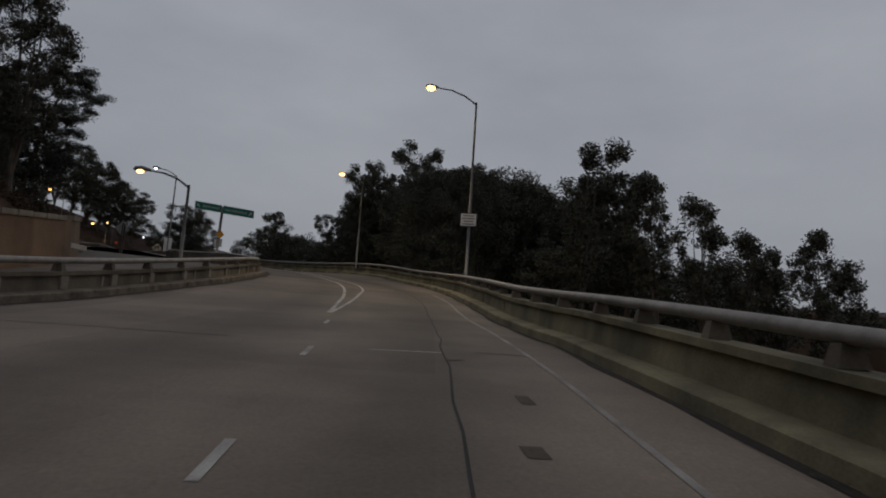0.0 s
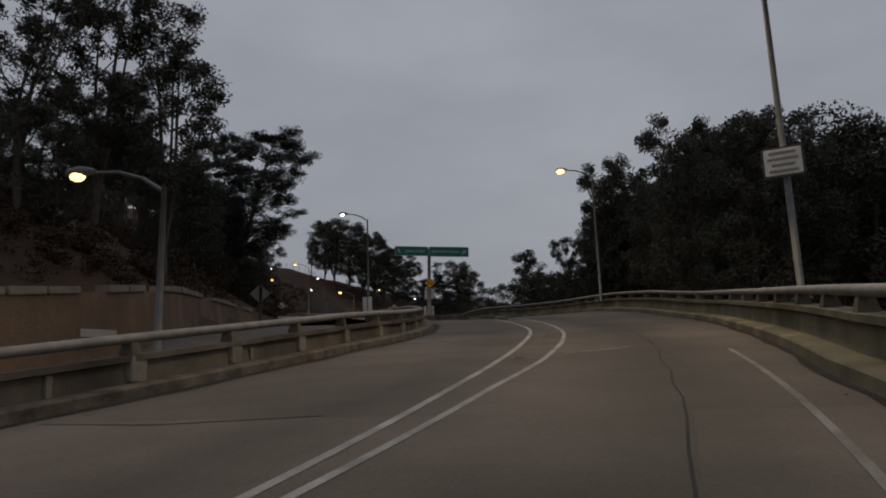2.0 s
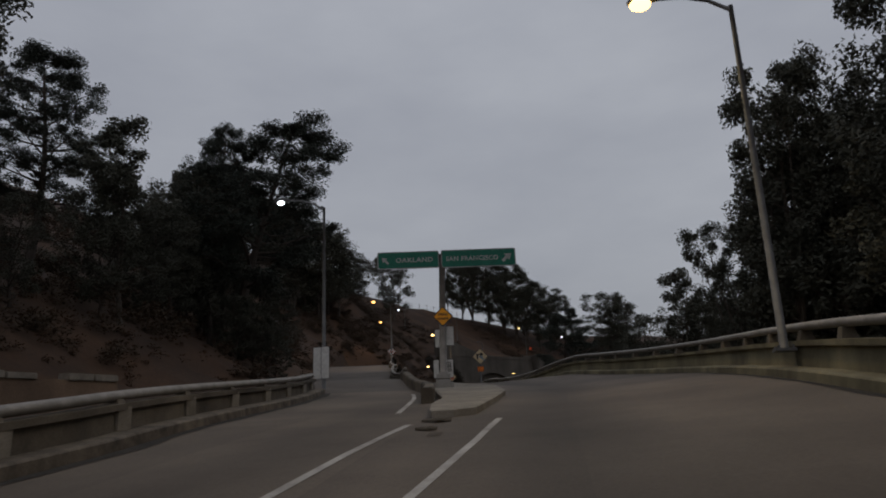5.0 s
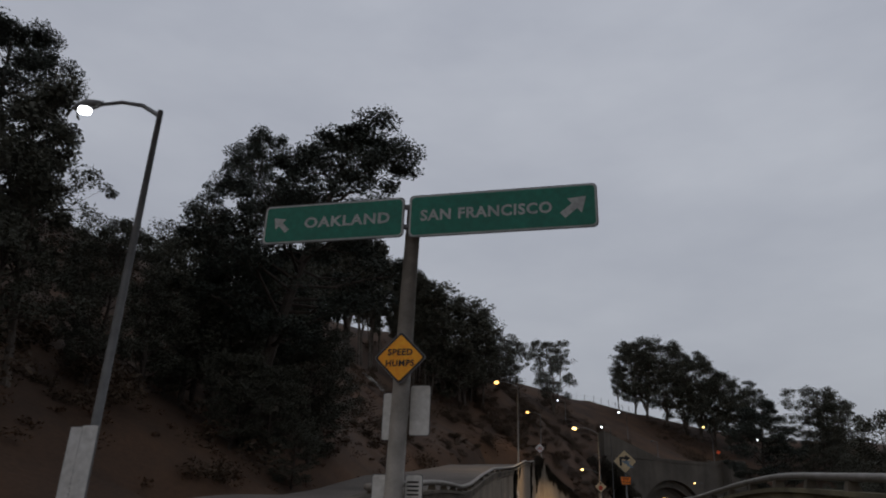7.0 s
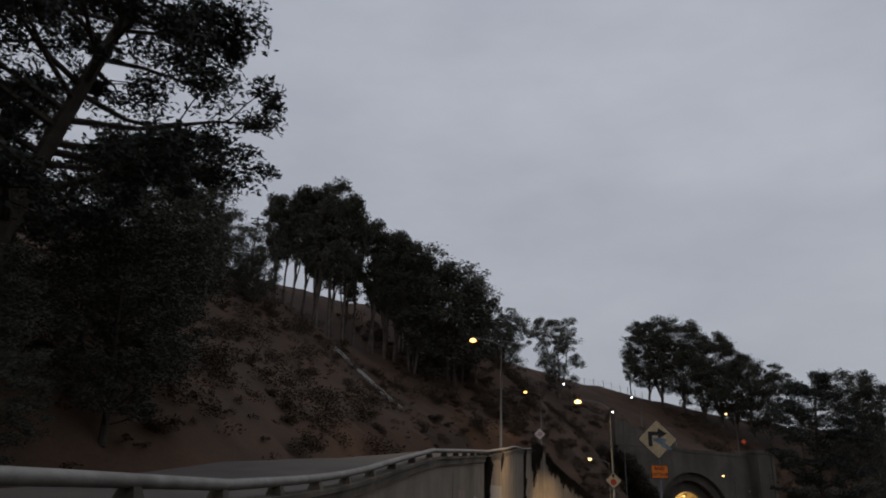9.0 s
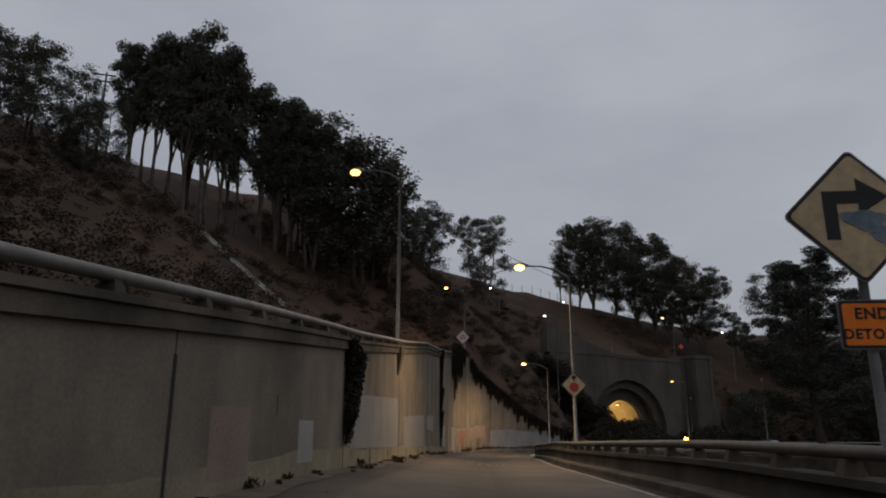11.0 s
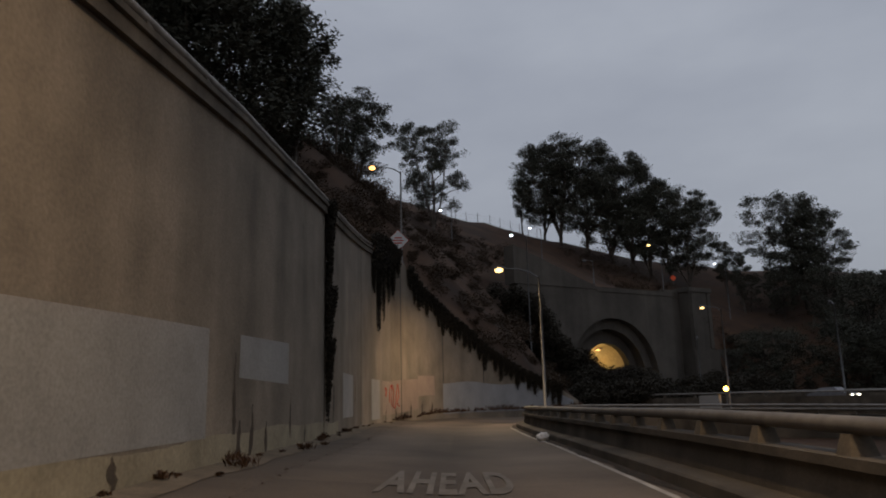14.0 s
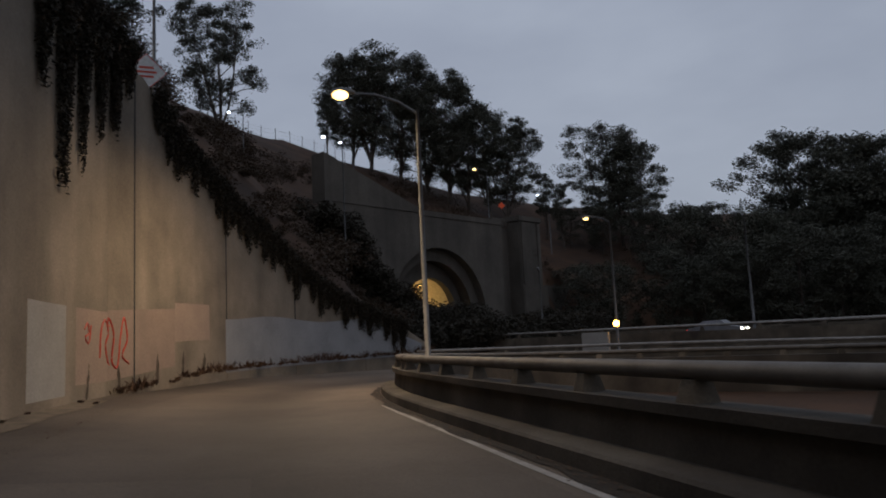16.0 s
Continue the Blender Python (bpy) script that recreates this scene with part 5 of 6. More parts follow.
BROAD = ("dark broad-crowned tree, dense and leafy", "tree", "broad-crowned trees")
LABELS = {"eucalyptus": EUC, "near_eucalyptus": EUC, "round": BROAD, "near_round": BROAD, "dome": ("large dark eucalyptus with a domed crown", "tree", "eucalyptus trees"),
          "pine": ("dark pine with layered flat branches", "tree", "pine trees")}
tree_rng = np.random.default_rng(77)


def ground_z(x, y):
    i, j = (x - GX0) / GSTEP, (y - GY0) / GSTEP
    a, b = int(i), int(j)
    u, v = i - a, j - b
    g = lambda q, r: gverts[r * gnx + q][2]
    return (g(a, b) * (1 - u) + g(a + 1, b) * u) * (1 - v) + (g(a, b + 1) * (1 - u) + g(a + 1, b + 1) * u) * v


def plant(kind, x, y, height, z=None, which=None, wide=1.0, turn=None):
    n = sum(1 for k in TREES if k[0] == kind)
    q = which if which is not None else int(tree_rng.integers(n))
    src = TREES[kind, q]
    k = height / HEIGHTS[kind]
    m = pose(x, y, (ground_z(x, y) if z is None else z) - 0.15, 0, 0, float(tree_rng.random() * 360) if turn is None else turn)
    if (kind, q) not in USED:
        USED.add((kind, q))
        ob = src
        ob.matrix_basis = m
    else:
        ob = copy_thing(src, m)
    ob.scale = (k * wide, k * wide, k)
    label, cat, group = LABELS[kind]
    return tagged(ob, label, cat, group)


# the big pine on the slope and its neighbours
plant("pine", -48.2, 89.2, 38.2 - ground_z(-48.2, 89.2), which=2, wide=1.05, turn=0.0)
for x, y, top in ((-45.6, 87.2, 5.0), (-46.2, 89.6, 5.2), (-44.6, 90.4, 3.6)):
    plant("near_round", x, y, top, wide=1.4)
plant("pine", -49.0, 87.6, 36.6 - ground_z(-49.0, 87.6), which=0, wide=0.62, turn=40.0)
plant("pine", -49.6, 73.8, 37.0 - ground_z(-49.6, 73.8), which=1, wide=0.9)
for x, y, top in ((-51.0, 95.0, 24.0), (-52.0, 90.5, 25.0), (-50.0, 85.0, 23.0), (-55.0, 97.0, 26.0)):
    plant("near_round", x, y, top - ground_z(x, y), wide=1.35)
for k, x, y, top in (("near_eucalyptus", -32.9, 51.5, 30.5), ("near_eucalyptus", -34.2, 57.5, 33.0), ("near_eucalyptus", -31.5, 61.0, 30.5), ("near_eucalyptus", -37.0, 49.0, 33.0),
                     ("eucalyptus", -42.6, 76.4, 28.5), ("near_round", -42.5, 75.0, 26.0), ("near_round", -45.6, 80.0, 25.5), ("near_round", -40.0, 69.0, 21.7),
                     ("round", -50.0, 86.0, 28.5), ("near_round", -47.5, 83.0, 26.5), ("near_round", -53.0, 86.5, 28.0), ("near_round", -51.0, 80.0, 26.5), ("round", -54.0, 90.0, 28.5), ("round", -57.5, 95.0, 29.5), ("round", -62.0, 97.0, 32.0), ("round", -66.0, 100.0, 34.0), ("round", -72.0, 104.0, 37.0),
                     ("round", -115.0, 127.0, 53.0), ("round", -117.5, 130.5, 52.0), ("round", -112.5, 126.0, 48.0), ("round", -110.0, 123.5, 46.0), ("round", -114.0, 122.0, 54.0), ("round", -111.0, 121.0, 52.0), ("round", -111.5, 117.0, 53.3), ("round", -109.7, 126.0, 47.4), ("round", -104.0, 117.0, 48.0), ("round", -98.0, 113.0, 45.0), ("round", -92.0, 110.0, 44.0), ("round", -84.0, 106.0, 41.0)):
    plant(k, x, y, top + (1.4 if x > -75 and y > 85 else 0.0) - ground_z(x, y))
# the grove on the crest
for x, y, top in ((-123.9, 136.4, 67.7), (-122.0, 141.0, 67.7), (-122.8, 146.5, 66.9), (-121.8, 152.4, 64.9), (-122.2, 157.5, 64.7), (-119.0, 161.0, 61.0)):
    for q in range(5):
        px, py = x + float(np.clip(tree_rng.normal() * 2.6, -3, 3)), y + float(np.clip(tree_rng.normal() * 2.4, -2.5, 3))
        plant("eucalyptus", px, py, top - ground_z(px, py) - 4.5 * tree_rng.random(), wide=0.8)
for x, y, top in ((-118.3, 163.2, 58.5), (-117.3, 167.8, 58.6), (-115.5, 165.0, 55.0), (-119.0, 171.0, 55.0), (-132.1, 193.4, 58.0), (-130.0, 190.0, 55.0), (-134.0, 197.0, 57.0)):
    plant("round", x, y, top - ground_z(x, y), wide=1.35)
plant("dome", -141.8, 222.7, 65.0 - ground_z(-141.8, 222.7), wide=0.95)
plant("eucalyptus", -117.0, 172.5, 57.0 - ground_z(-117.0, 172.5), wide=0.8)
# trees over the portal and beyond the freeway
for x, y, top, k in ((-144.3, 270.5, 75.3, "dome"), (-149.0, 271.0, 71.5, "dome"), (-139.0, 273.0, 72.6, "dome"), (-134.2, 275.8, 68.8, "dome"), (-130.0, 277.0, 66.5, "dome"), (-126.7, 279.1, 63.0, "dome"),
                     (-122.5, 280.5, 60.0, "dome"), (-119.2, 282.0, 57.0, "dome"), (-153.0, 268.0, 66.0, "eucalyptus"), (-101.2, 291.7, 56.0, "dome"), (-94.8, 292.8, 52.0, "dome"), (-98.0, 289.0, 51.0, "round"),
                     (-82.8, 294.1, 38.0, "pine"), (-66.0, 284.2, 47.0, "dome"), (-60.0, 286.0, 45.5, "dome"), (-55.0, 283.3, 44.5, "dome"), (-49.0, 284.0, 44.0, "dome"), (-43.0, 283.0, 42.0, "dome"), (-112.0, 284.0, 47.0, "eucalyptus"), (-108.0, 282.0, 43.0, "eucalyptus")):
    plant(k, x, y, top - ground_z(x, y), wide=1.12)
for i in range(46):
    x = -104 + 170 * i / 45 + tree_rng.normal() * 2
    y = 258 - 0.12 * (x + 100) + tree_rng.normal() * 4
    plant("round", x, y, 25 + tree_rng.normal() * 1.8 - ground_z(x, y), wide=1.25)
for i in range(24):
    x = -92 + 120 * i / 23 + tree_rng.normal() * 2
    y = 272 - 0.12 * (x + 100) + tree_rng.normal() * 3
    plant("round", x, y, 30 - 0.04 * (x + 90) + tree_rng.normal() * 1.8 - ground_z(x, y), wide=1.1)
for i in range(20):
    x = -107 + 84 * i / 19 + tree_rng.normal() * 1.5
    y = 283 - 0.1 * (x + 100) + tree_rng.normal() * 2
    plant("round", x, y, 37.5 - 0.045 * (x + 105) + tree_rng.normal() * 1.6 - ground_z(x, y), wide=1.2)
# the wood outside the curve
for i in range(40):
    x, y = -8 + 25 * tree_rng.random(), 85 + 20 * tree_rng.random()
    x -= 0.2 * (y - 85)
    plant(("near_round" if y < 92 else "round") if tree_rng.random() < 0.7 else "near_eucalyptus" if y < 90 else "eucalyptus", x, y, min(22.5, 18.3 + 0.6 * (x + 9)) + 1.5 * tree_rng.random() - ground_z(x, y), wide=0.95)
for i in range(10):
    x, y = 8 + 10 * tree_rng.random(), 68 + 16 * tree_rng.random()
    plant("round", x, y, 17.5 + 2.2 * tree_rng.random() - ground_z(x, y), wide=0.9)
for i in range(26):
    x, y = 4 + 30 * tree_rng.random(), 52 + 50 * tree_rng.random()
    if x > 9 + 0.0 * y:
        plant("round", x, y, 9.5 + 0.09 * (y - 50) + 1.5 * tree_rng.random() - ground_z(x, y), wide=1.1)
for x, y, top in ((-6.8, 84.2, 22.5), (-10.3, 89.7, 18.2), (-4.1, 86.5, 23.5), (-1.0, 83.0, 25.0), (13.6, 56.5, 18.5), (15.3, 63.9, 18.0), (18.1, 52.9, 15.5), (20.5, 52.1, 13.8), (17.0, 58.0, 17.0), (23.1, 51.0, 11.5), (25.0, 52.0, 11.0), (27.4, 48.9, 11.6), (28.5, 50.0, 10.0)):
    plant("near_eucalyptus" if x < 0 else "eucalyptus", x, y, top - ground_z(x, y), wide=0.85)
for x, y, top, k in ((-32.3, 150.7, 30.5, "eucalyptus"), (-27.0, 152.0, 26.5, "round"), (-24.0, 152.5, 25.0, "round"), (-20.0, 150.0, 24.0, "round"), (-37.0, 151.0, 25.0, "round"), (-14.0, 148.0, 23.0, "round"), (-8.0, 146.0, 23.0, "round")):
    plant(k, x, y, top - ground_z(x, y))
for x, y, top in ((1.5, 66.0, 18.5), (4.0, 63.0, 18.0), (0.5, 71.0, 18.0), (3.0, 69.0, 19.5), (6.0, 66.0, 19.0), (-1.0, 76.0, 19.0)):
    plant("near_round", x, y, top - ground_z(x, y), wide=0.8)
plant("pine", -58.3, 169.5, 31.5 - ground_z(-58.3, 169.5), which=1, wide=1.0)
for x, y, top in ((-27.0, 45.0, 18.0), (-31.5, 52.5, 20.0), (-24.0, 34.0, 15.0), (-36.0, 52.0, 23.0), (-38.0, 57.0, 25.0), (-30.5, 43.0, 20.5), (-28.0, 37.0, 18.5)):
    plant("near_round", x, y, top - ground_z(x, y), wide=1.15)
# brush on the slopes
def brush(name, count, pick, low_h, high_h, label, mat=M_BUSH, leaves=170):
    """A thicket that nobody could count, of small leaf sprays in tufts."""
    rng = np.random.default_rng(count)
    out = []
    while len(out) < count * 3:
        x, y = pick(rng)
        if hill(x, y) is None or math.hypot(x + 95.5, y - 165.5) < 5.5:
            continue
        z, h = ground_z(x, y), low_h + (high_h - low_h) * rng.random() ** 2
        for c in range(3):
            q = np.array([x + rng.normal() * h * 0.45, y + rng.normal() * h * 0.45, z + h * (0.15 + 0.4 * rng.random())])
            out.append(leaf_cloud(q, h * 0.55, leaves, 0.06 + 0.03 * h, rng, 0.7))
    return tagged(quads(name, np.concatenate(out), mat), label, "brush", kind="stuff")


def along_toe(a, b, near, far):
    def pick(rng):
        i = int(a + (b - a) * rng.random())
        x, y, _, _, ux, uy = TOE_D[i]
        k, d = math.hypot(ux, uy), near + (far - near) * rng.random()
        return x - uy / k * d, y + ux / k * d
    return pick


brush("brush", 260, along_toe(40, 170, 1, 30), 0.7, 2.2, "dense dark brush covering the slope")
brush("brush", 330, along_toe(170, 290, 1, 38), 0.8, 2.6, "scattered dark brush on the brown slope")
brush("dry_grass", 1500, along_toe(60, 290, 0.3, 34), 0.3, 1.1, "tussocks of dry brown grass on the slope", M_GRASS, 26)
brush("brush", 330, along_toe(280, 420, 0.5, 38), 0.8, 2.6, "scrub on the steep slope towards the portal")
brush("brush", 500, along_toe(440, 520, 0.5, 40), 1.0, 4.0, "dark scrub on the bank beyond the freeway", leaves=60)
for key, ob in TREES.items():
    if key not in USED:
        for o in (*ob.children_recursive, ob):
            bpy.data.objects.remove(o)


# ---------------------------------------------------------------- tunnel portal
AX = Vector((0.95, -0.312, 0)).normalized()  # the freeway's way out of the tunnel
UX = Vector((0.312, 0.95, 0)).normalized()  # along the portal's face
PC = Vector((-111.9, 230.7, 0))
PM = Matrix(((UX.x, AX.x, 0, PC.x), (UX.y, AX.y, 0, PC.y), (0, 0, 1, 0), (0, 0, 0, 1)))  # x along the face, y outwards
portal = thing("tunnel_portal", Matrix.Identity(4), "old concrete tunnel portal with stepped arch and end pier", "tunnel portal")
SPRING, ROADZ = 17.2, 13.6


def arch_face(name, y, r_in, r_out, mat, depth=1.2, label="", cx=0.0, up=0.0):
    """A ring of arch from the road up, with its inner reveal running back by depth."""
    bm = bmesh.new()
    ang = np.linspace(0, math.pi, 25)
    inner = [(cx - r_in, ROADZ - 0.5)] + [(cx - r_in * math.cos(a), SPRING + up + r_in * math.sin(a)) for a in ang] + [(cx + r_in, ROADZ - 0.5)]
    outer = [(-r_out, ROADZ - 0.5)] + [(-r_out * math.cos(a), SPRING + r_out * math.sin(a)) for a in ang] + [(r_out, ROADZ - 0.5)]
    vi = [bm.verts.new(PM @ Vector((x, y, z))) for x, z in inner]
    vo = [bm.verts.new(PM @ Vector((x, y, z))) for x, z in outer]
    vb = [bm.verts.new(PM @ Vector((x, y - depth, z))) for x, z in inner]
    for i in range(len(inner) - 1):
        bm.faces.new((vi[i], vi[i + 1], vo[i + 1], vo[i]))
        bm.faces.new((vb[i], vb[i + 1], vi[i + 1], vi[i]))
    return part(name, bm, mat, portal, label)


R0 = 9.3
bm = bmesh.new()
ang = np.linspace(0, math.pi, 25)
hole = [(-R0, ROADZ - 0.5)] + [(-R0 * math.cos(a), SPRING + R0 * math.sin(a)) for a in ang] + [(R0, ROADZ - 0.5)]
LEFT, RIGHT, TOPZ = -19.0, 13.6, 31.2
far_edge = []
for x, z in hole:
    if z < SPRING + 0.1:
        far_edge.append((LEFT if x < 0 else RIGHT, z))
    else:
        tx = x / max(z - SPRING, 0.1) * (TOPZ - SPRING)
        far_edge.append((min(max(tx, LEFT), RIGHT), TOPZ if LEFT <= tx <= RIGHT else SPRING + (z - SPRING) * ((LEFT if tx < 0 else RIGHT) / x)))
vh = [bm.verts.new(PM @ Vector((x, 0, z))) for x, z in hole]
vf = [bm.verts.new(PM @ Vector((x, 0, z))) for x, z in far_edge]
vt = [bm.verts.new(PM @ Vector((x, -2.0, z))) for x, z in far_edge]
for i in range(len(hole) - 1):
    bm.faces.new((vh[i], vh[i + 1], vf[i + 1], vf[i]))
    bm.faces.new((vf[i], vf[i + 1], vt[i + 1], vt[i]))
part("face_wall", bm, M_PORTAL, portal)
# the coping, flat over the arch and rising up the hill's side
for (x0, z0), (x1, z1) in (((-3.0, 31.3), (RIGHT, 31.3)), ((-19.0, 36.6), (-3.0, 31.3))):
    bm = bmesh.new()
    lo_z = 30.6 if x0 > -10 else 30.9
    ring = [(x0, lo_z), (x1, lo_z), (x1, z1), (x0, z0)]
    fr = [bm.verts.new(PM @ Vector((x, 0.12, z))) for x, z in ring]
    bk = [bm.verts.new(PM @ Vector((x, -2.2, z))) for x, z in ring]
    bm.faces.new(fr)
    bm.faces.new(bk[::-1])
    for i in range(4):
        k = (i + 1) % 4
        bm.faces.new((fr[i], bk[i], bk[k], fr[k]))
    bmesh.ops.recalc_face_normals(bm, faces=bm.faces)
    part("cornice" if x0 > -10 else "wing_wall", bm, M_PORTAL, portal)
arch_face("arch_reveal", 0.0, R0, R0 + 0.015, M_PORTAL, 1.32)
arch_face("arch_ring", -1.3, 7.7, R0 + 0.02, M_PORTAL, 1.72)
arch_face("arch_ring", -3.0, 5.3, 7.72, M_PORTAL, 1.02, cx=1.0, up=0.3)
bm = bmesh.new()
ang = np.linspace(0, math.pi, 17)
prof = [(-6.2, ROADZ - 0.5)] + [(-6.2 * math.cos(a), SPRING + 6.2 * math.sin(a)) for a in ang] + [(6.2, ROADZ - 0.5)]
rows = [[bm.verts.new(PM @ Vector((x, -4.0 - 8.0 * k, z))) for x, z in prof] for k in range(9)]
for a, b in zip(rows, rows[1:]):
    for i in range(len(prof) - 1):
        bm.faces.new((a[i], b[i], b[i + 1], a[i + 1]))
bm.faces.new(rows[-1])
M_TILE = material("pale_tunnel_lining", (0.6, 0.5, 0.33), (0.45, 0.37, 0.25), 0.4, 0.6, fine=4, bump=0.1)
part("lining", bm, M_TILE, portal)
bm = bmesh.new()
add_box(bm, (RIGHT - 0.1, -2.6, 13.5), (17.1, -1.4, 32.0), PM, 0.05)
part("recess", bm, M_PORTAL, portal)
bm = bmesh.new()
add_box(bm, (17.0, -2.6, 13.5), (22.6, 0.8, 31.6), PM, 0.15)
add_box(bm, (16.8, -2.7, 31.5), (22.8, 1.0, 32.3), PM, 0.1)
add_box(bm, (17.4, 0.7, 22.0), (18.2, 1.0, 31.4), PM, 0.05)
add_box(bm, (21.4, 0.7, 22.0), (22.2, 1.0, 31.4), PM, 0.05)
add_box(bm, (16.7, -1.0, 13.5), (23.0, 1.4, 21.5), PM, 0.15)
part("end_pier", bm, M_PORTAL, portal)
bm = bmesh.new()
add_box(bm, (22.6, -2.0, 13.5), (34.0, -0.6, 22.0), PM, 0.1)
part("side_wall", bm, M_PORTAL, portal)
for k in range(4):
    for sx in (-3.0, 3.0):
        data = bpy.data.lights.new("tunnel_light", "POINT") if sx < 0 and k < 3 else None
        lamp = thing("tunnel_lamp", PM @ Matrix.Translation((sx, -7.0 - 9.0 * k, SPRING + 4.9)), "lit lamp under the tunnel vault", "tunnel lamp", "tunnel lamps")
        bm = bmesh.new()
        add_box(bm, (-0.35, -0.5, 0.0), (0.35, 0.5, 0.22), None, 0.04)
        part("housing", bm, M_GALV, lamp)
        bm = bmesh.new()
        bmesh.ops.create_icosphere(bm, subdivisions=2, radius=0.3, matrix=Matrix.Diagonal((1, 1.3, 0.5, 1)))
        part("lens", bm, M_WARM, lamp)
        if data:
            data.energy, data.color, data.shadow_soft_size = 520, (1.0, 0.68, 0.26), 0.4
            new("tunnel_light", data).matrix_world = PM @ Matrix.Translation((0, -9.0 - 10.0 * k, SPRING + 3.4))


# ---------------------------------------------------------------- freeway
def fw(a, n, z=0.0):
    """a metres along the freeway from the portal, n metres towards the ramp from its axis."""
    p = PC + AX * a - UX * n
    return Vector((p.x, p.y, ROADZ + z))


bm = bmesh.new()
rows = [[bm.verts.new(fw(a, n)) for n in (19.5, 10, 0, -9.5)] for a in (-70, -3, 20, 50, 90, 150, 220)]
for a, b in zip(rows, rows[1:]):
    for i in range(3):
        bm.faces.new((a[i], a[i + 1], b[i + 1], b[i]))
bmesh.ops.recalc_face_normals(bm, faces=bm.faces)
tagged(part("road_freeway", bm, M_ASPHALT), "grey freeway deck leading out of the tunnel", "road", kind="structure")


def far_barrier(n, a0, a1, label, rail=True):
    root = thing("freeway_barrier", Matrix.Identity(4), label, "road barrier", "freeway barriers")
    rows = [(fw(a, n), -UX) for a in np.arange(a0, a1 + 1, 4.0)]
    sweep("parapet", rows, [(-0.2, -1.5), (-0.15, 0.75), (0.15, 0.75), (0.2, -1.5)], M_CONC, root)
    if rail:
        sweep("rail", [(p + Vector((0, 0, 1.12)), s) for p, s in rows], RAIL_PROFILE, M_RAIL, root, smooth=True)
        for i, a in enumerate(np.arange(a0 + 1, a1, 4.0)):
            ob = new("rail_post", POST)
            ob.parent = root
            p = fw(a, n, 0.74)
            ob.matrix_basis = pose(p.x, p.y, p.z, 0, 0, math.degrees(math.atan2(AX.y, AX.x))) @ Matrix.Diagonal((1, 1, 1.3, 1))
    return root


far_barrier(19.8, 10, 200, "long freeway barrier with rail and posts")
far_barrier(4.5, 0, 200, "median barrier of the freeway", False)
far_barrier(-9.8, 2, 200, "outer freeway barrier beneath the trees")
outer = barrier(200, 300, lambda s: 6.8, 1, "outer barrier with rail round the bend", kerb=False, gap=2.6, top=0.5)

boxes = thing("utility_cabinet", Matrix.Translation((-83.6, 193.0, ROADZ - 0.3)), "pale concrete utility cabinet beside the freeway", "utility cabinet")
bm = bmesh.new()
add_box(bm, (-0.9, -0.3, 0), (0.9, 0.3, 1.3), None, 0.04)
part("body", bm, M_PATCH, boxes)
beacon = thing("warning_beacon", Matrix.Translation((-82.2, 193.2, ROADZ - 0.3)), "lit amber beacon on a short post", "beacon")
bm = bmesh.new()
add_tube(bm, [(0, 0, 0), (0, 0, 1.7)], [0.06, 0.05], 8)
part("post", bm, M_GALV, beacon)
bm = bmesh.new()
bmesh.ops.create_icosphere(bm, subdivisions=2, radius=0.22, matrix=Matrix.Translation((0, 0, 1.85)))
part("lens", bm, glow_material("amber_beacon_glass", (1.0, 0.45, 0.06), 14.0), beacon, "glowing amber lens", True)


def car(m, label):
    """A small saloon: body, cabin glass, wheels and lights."""
    root = thing("car", m, label, "car")
    bm = bmesh.new()
    outline = [(-2.2, 0.35), (-2.2, 0.85), (-1.6, 0.95), (-0.9, 1.42), (0.5, 1.45), (1.2, 0.98), (2.1, 0.85), (2.2, 0.4)]
    l = [bm.verts.new((x, 0.82 if z < 1 else 0.62, z)) for x, z in outline]
    r = [bm.verts.new((x, -0.82 if z < 1 else -0.62, z)) for x, z in outline]
    bm.faces.new(l)
    bm.faces.new(r[::-1])
    for i in range(len(outline)):
        k = (i + 1) % len(outline)
        bm.faces.new((l[i], r[i], r[k], l[k]))
    bmesh.ops.recalc_face_normals(bm, faces=bm.faces)
    part("body", bm, material("grey_car_paint", (0.2, 0.2, 0.21), (0.17, 0.17, 0.18), 2, 0.3, fine=5, bump=0), root)
    for x in (-1.35, 1.35):
        for y in (-0.78, 0.78):
            bm = bmesh.new()
            bmesh.ops.create_cone(bm, cap_ends=True, segments=16, radius1=0.32, radius2=0.32, depth=0.2, matrix=pose(x, y, 0.32, 90, 0, 0))
            part("wheel", bm, M_BLACK, root)
    for y in (-0.6, 0.6):
        bm = bmesh.new()
        add_box(bm, (-2.24, y - 0.18, 0.68), (-2.17, y + 0.18, 0.82), None, 0.01)
        part("tail_light", bm, glow_material("red_tail_light", (1.0, 0.04, 0.03), 4.0), root)
        bm = bmesh.new()
        add_box(bm, (2.12, y - 0.18, 0.62), (2.2, y + 0.18, 0.78), None, 0.01)
        part("headlight", bm, glow_material("white_headlight", (1.0, 0.9, 0.7), 6.0), root)
    return root


p = fw(41, 12)
car(pose(p.x, p.y, p.z + 0.01, 0, 0, math.degrees(math.atan2(AX.y, AX.x))), "grey saloon car with lights on, on the freeway")

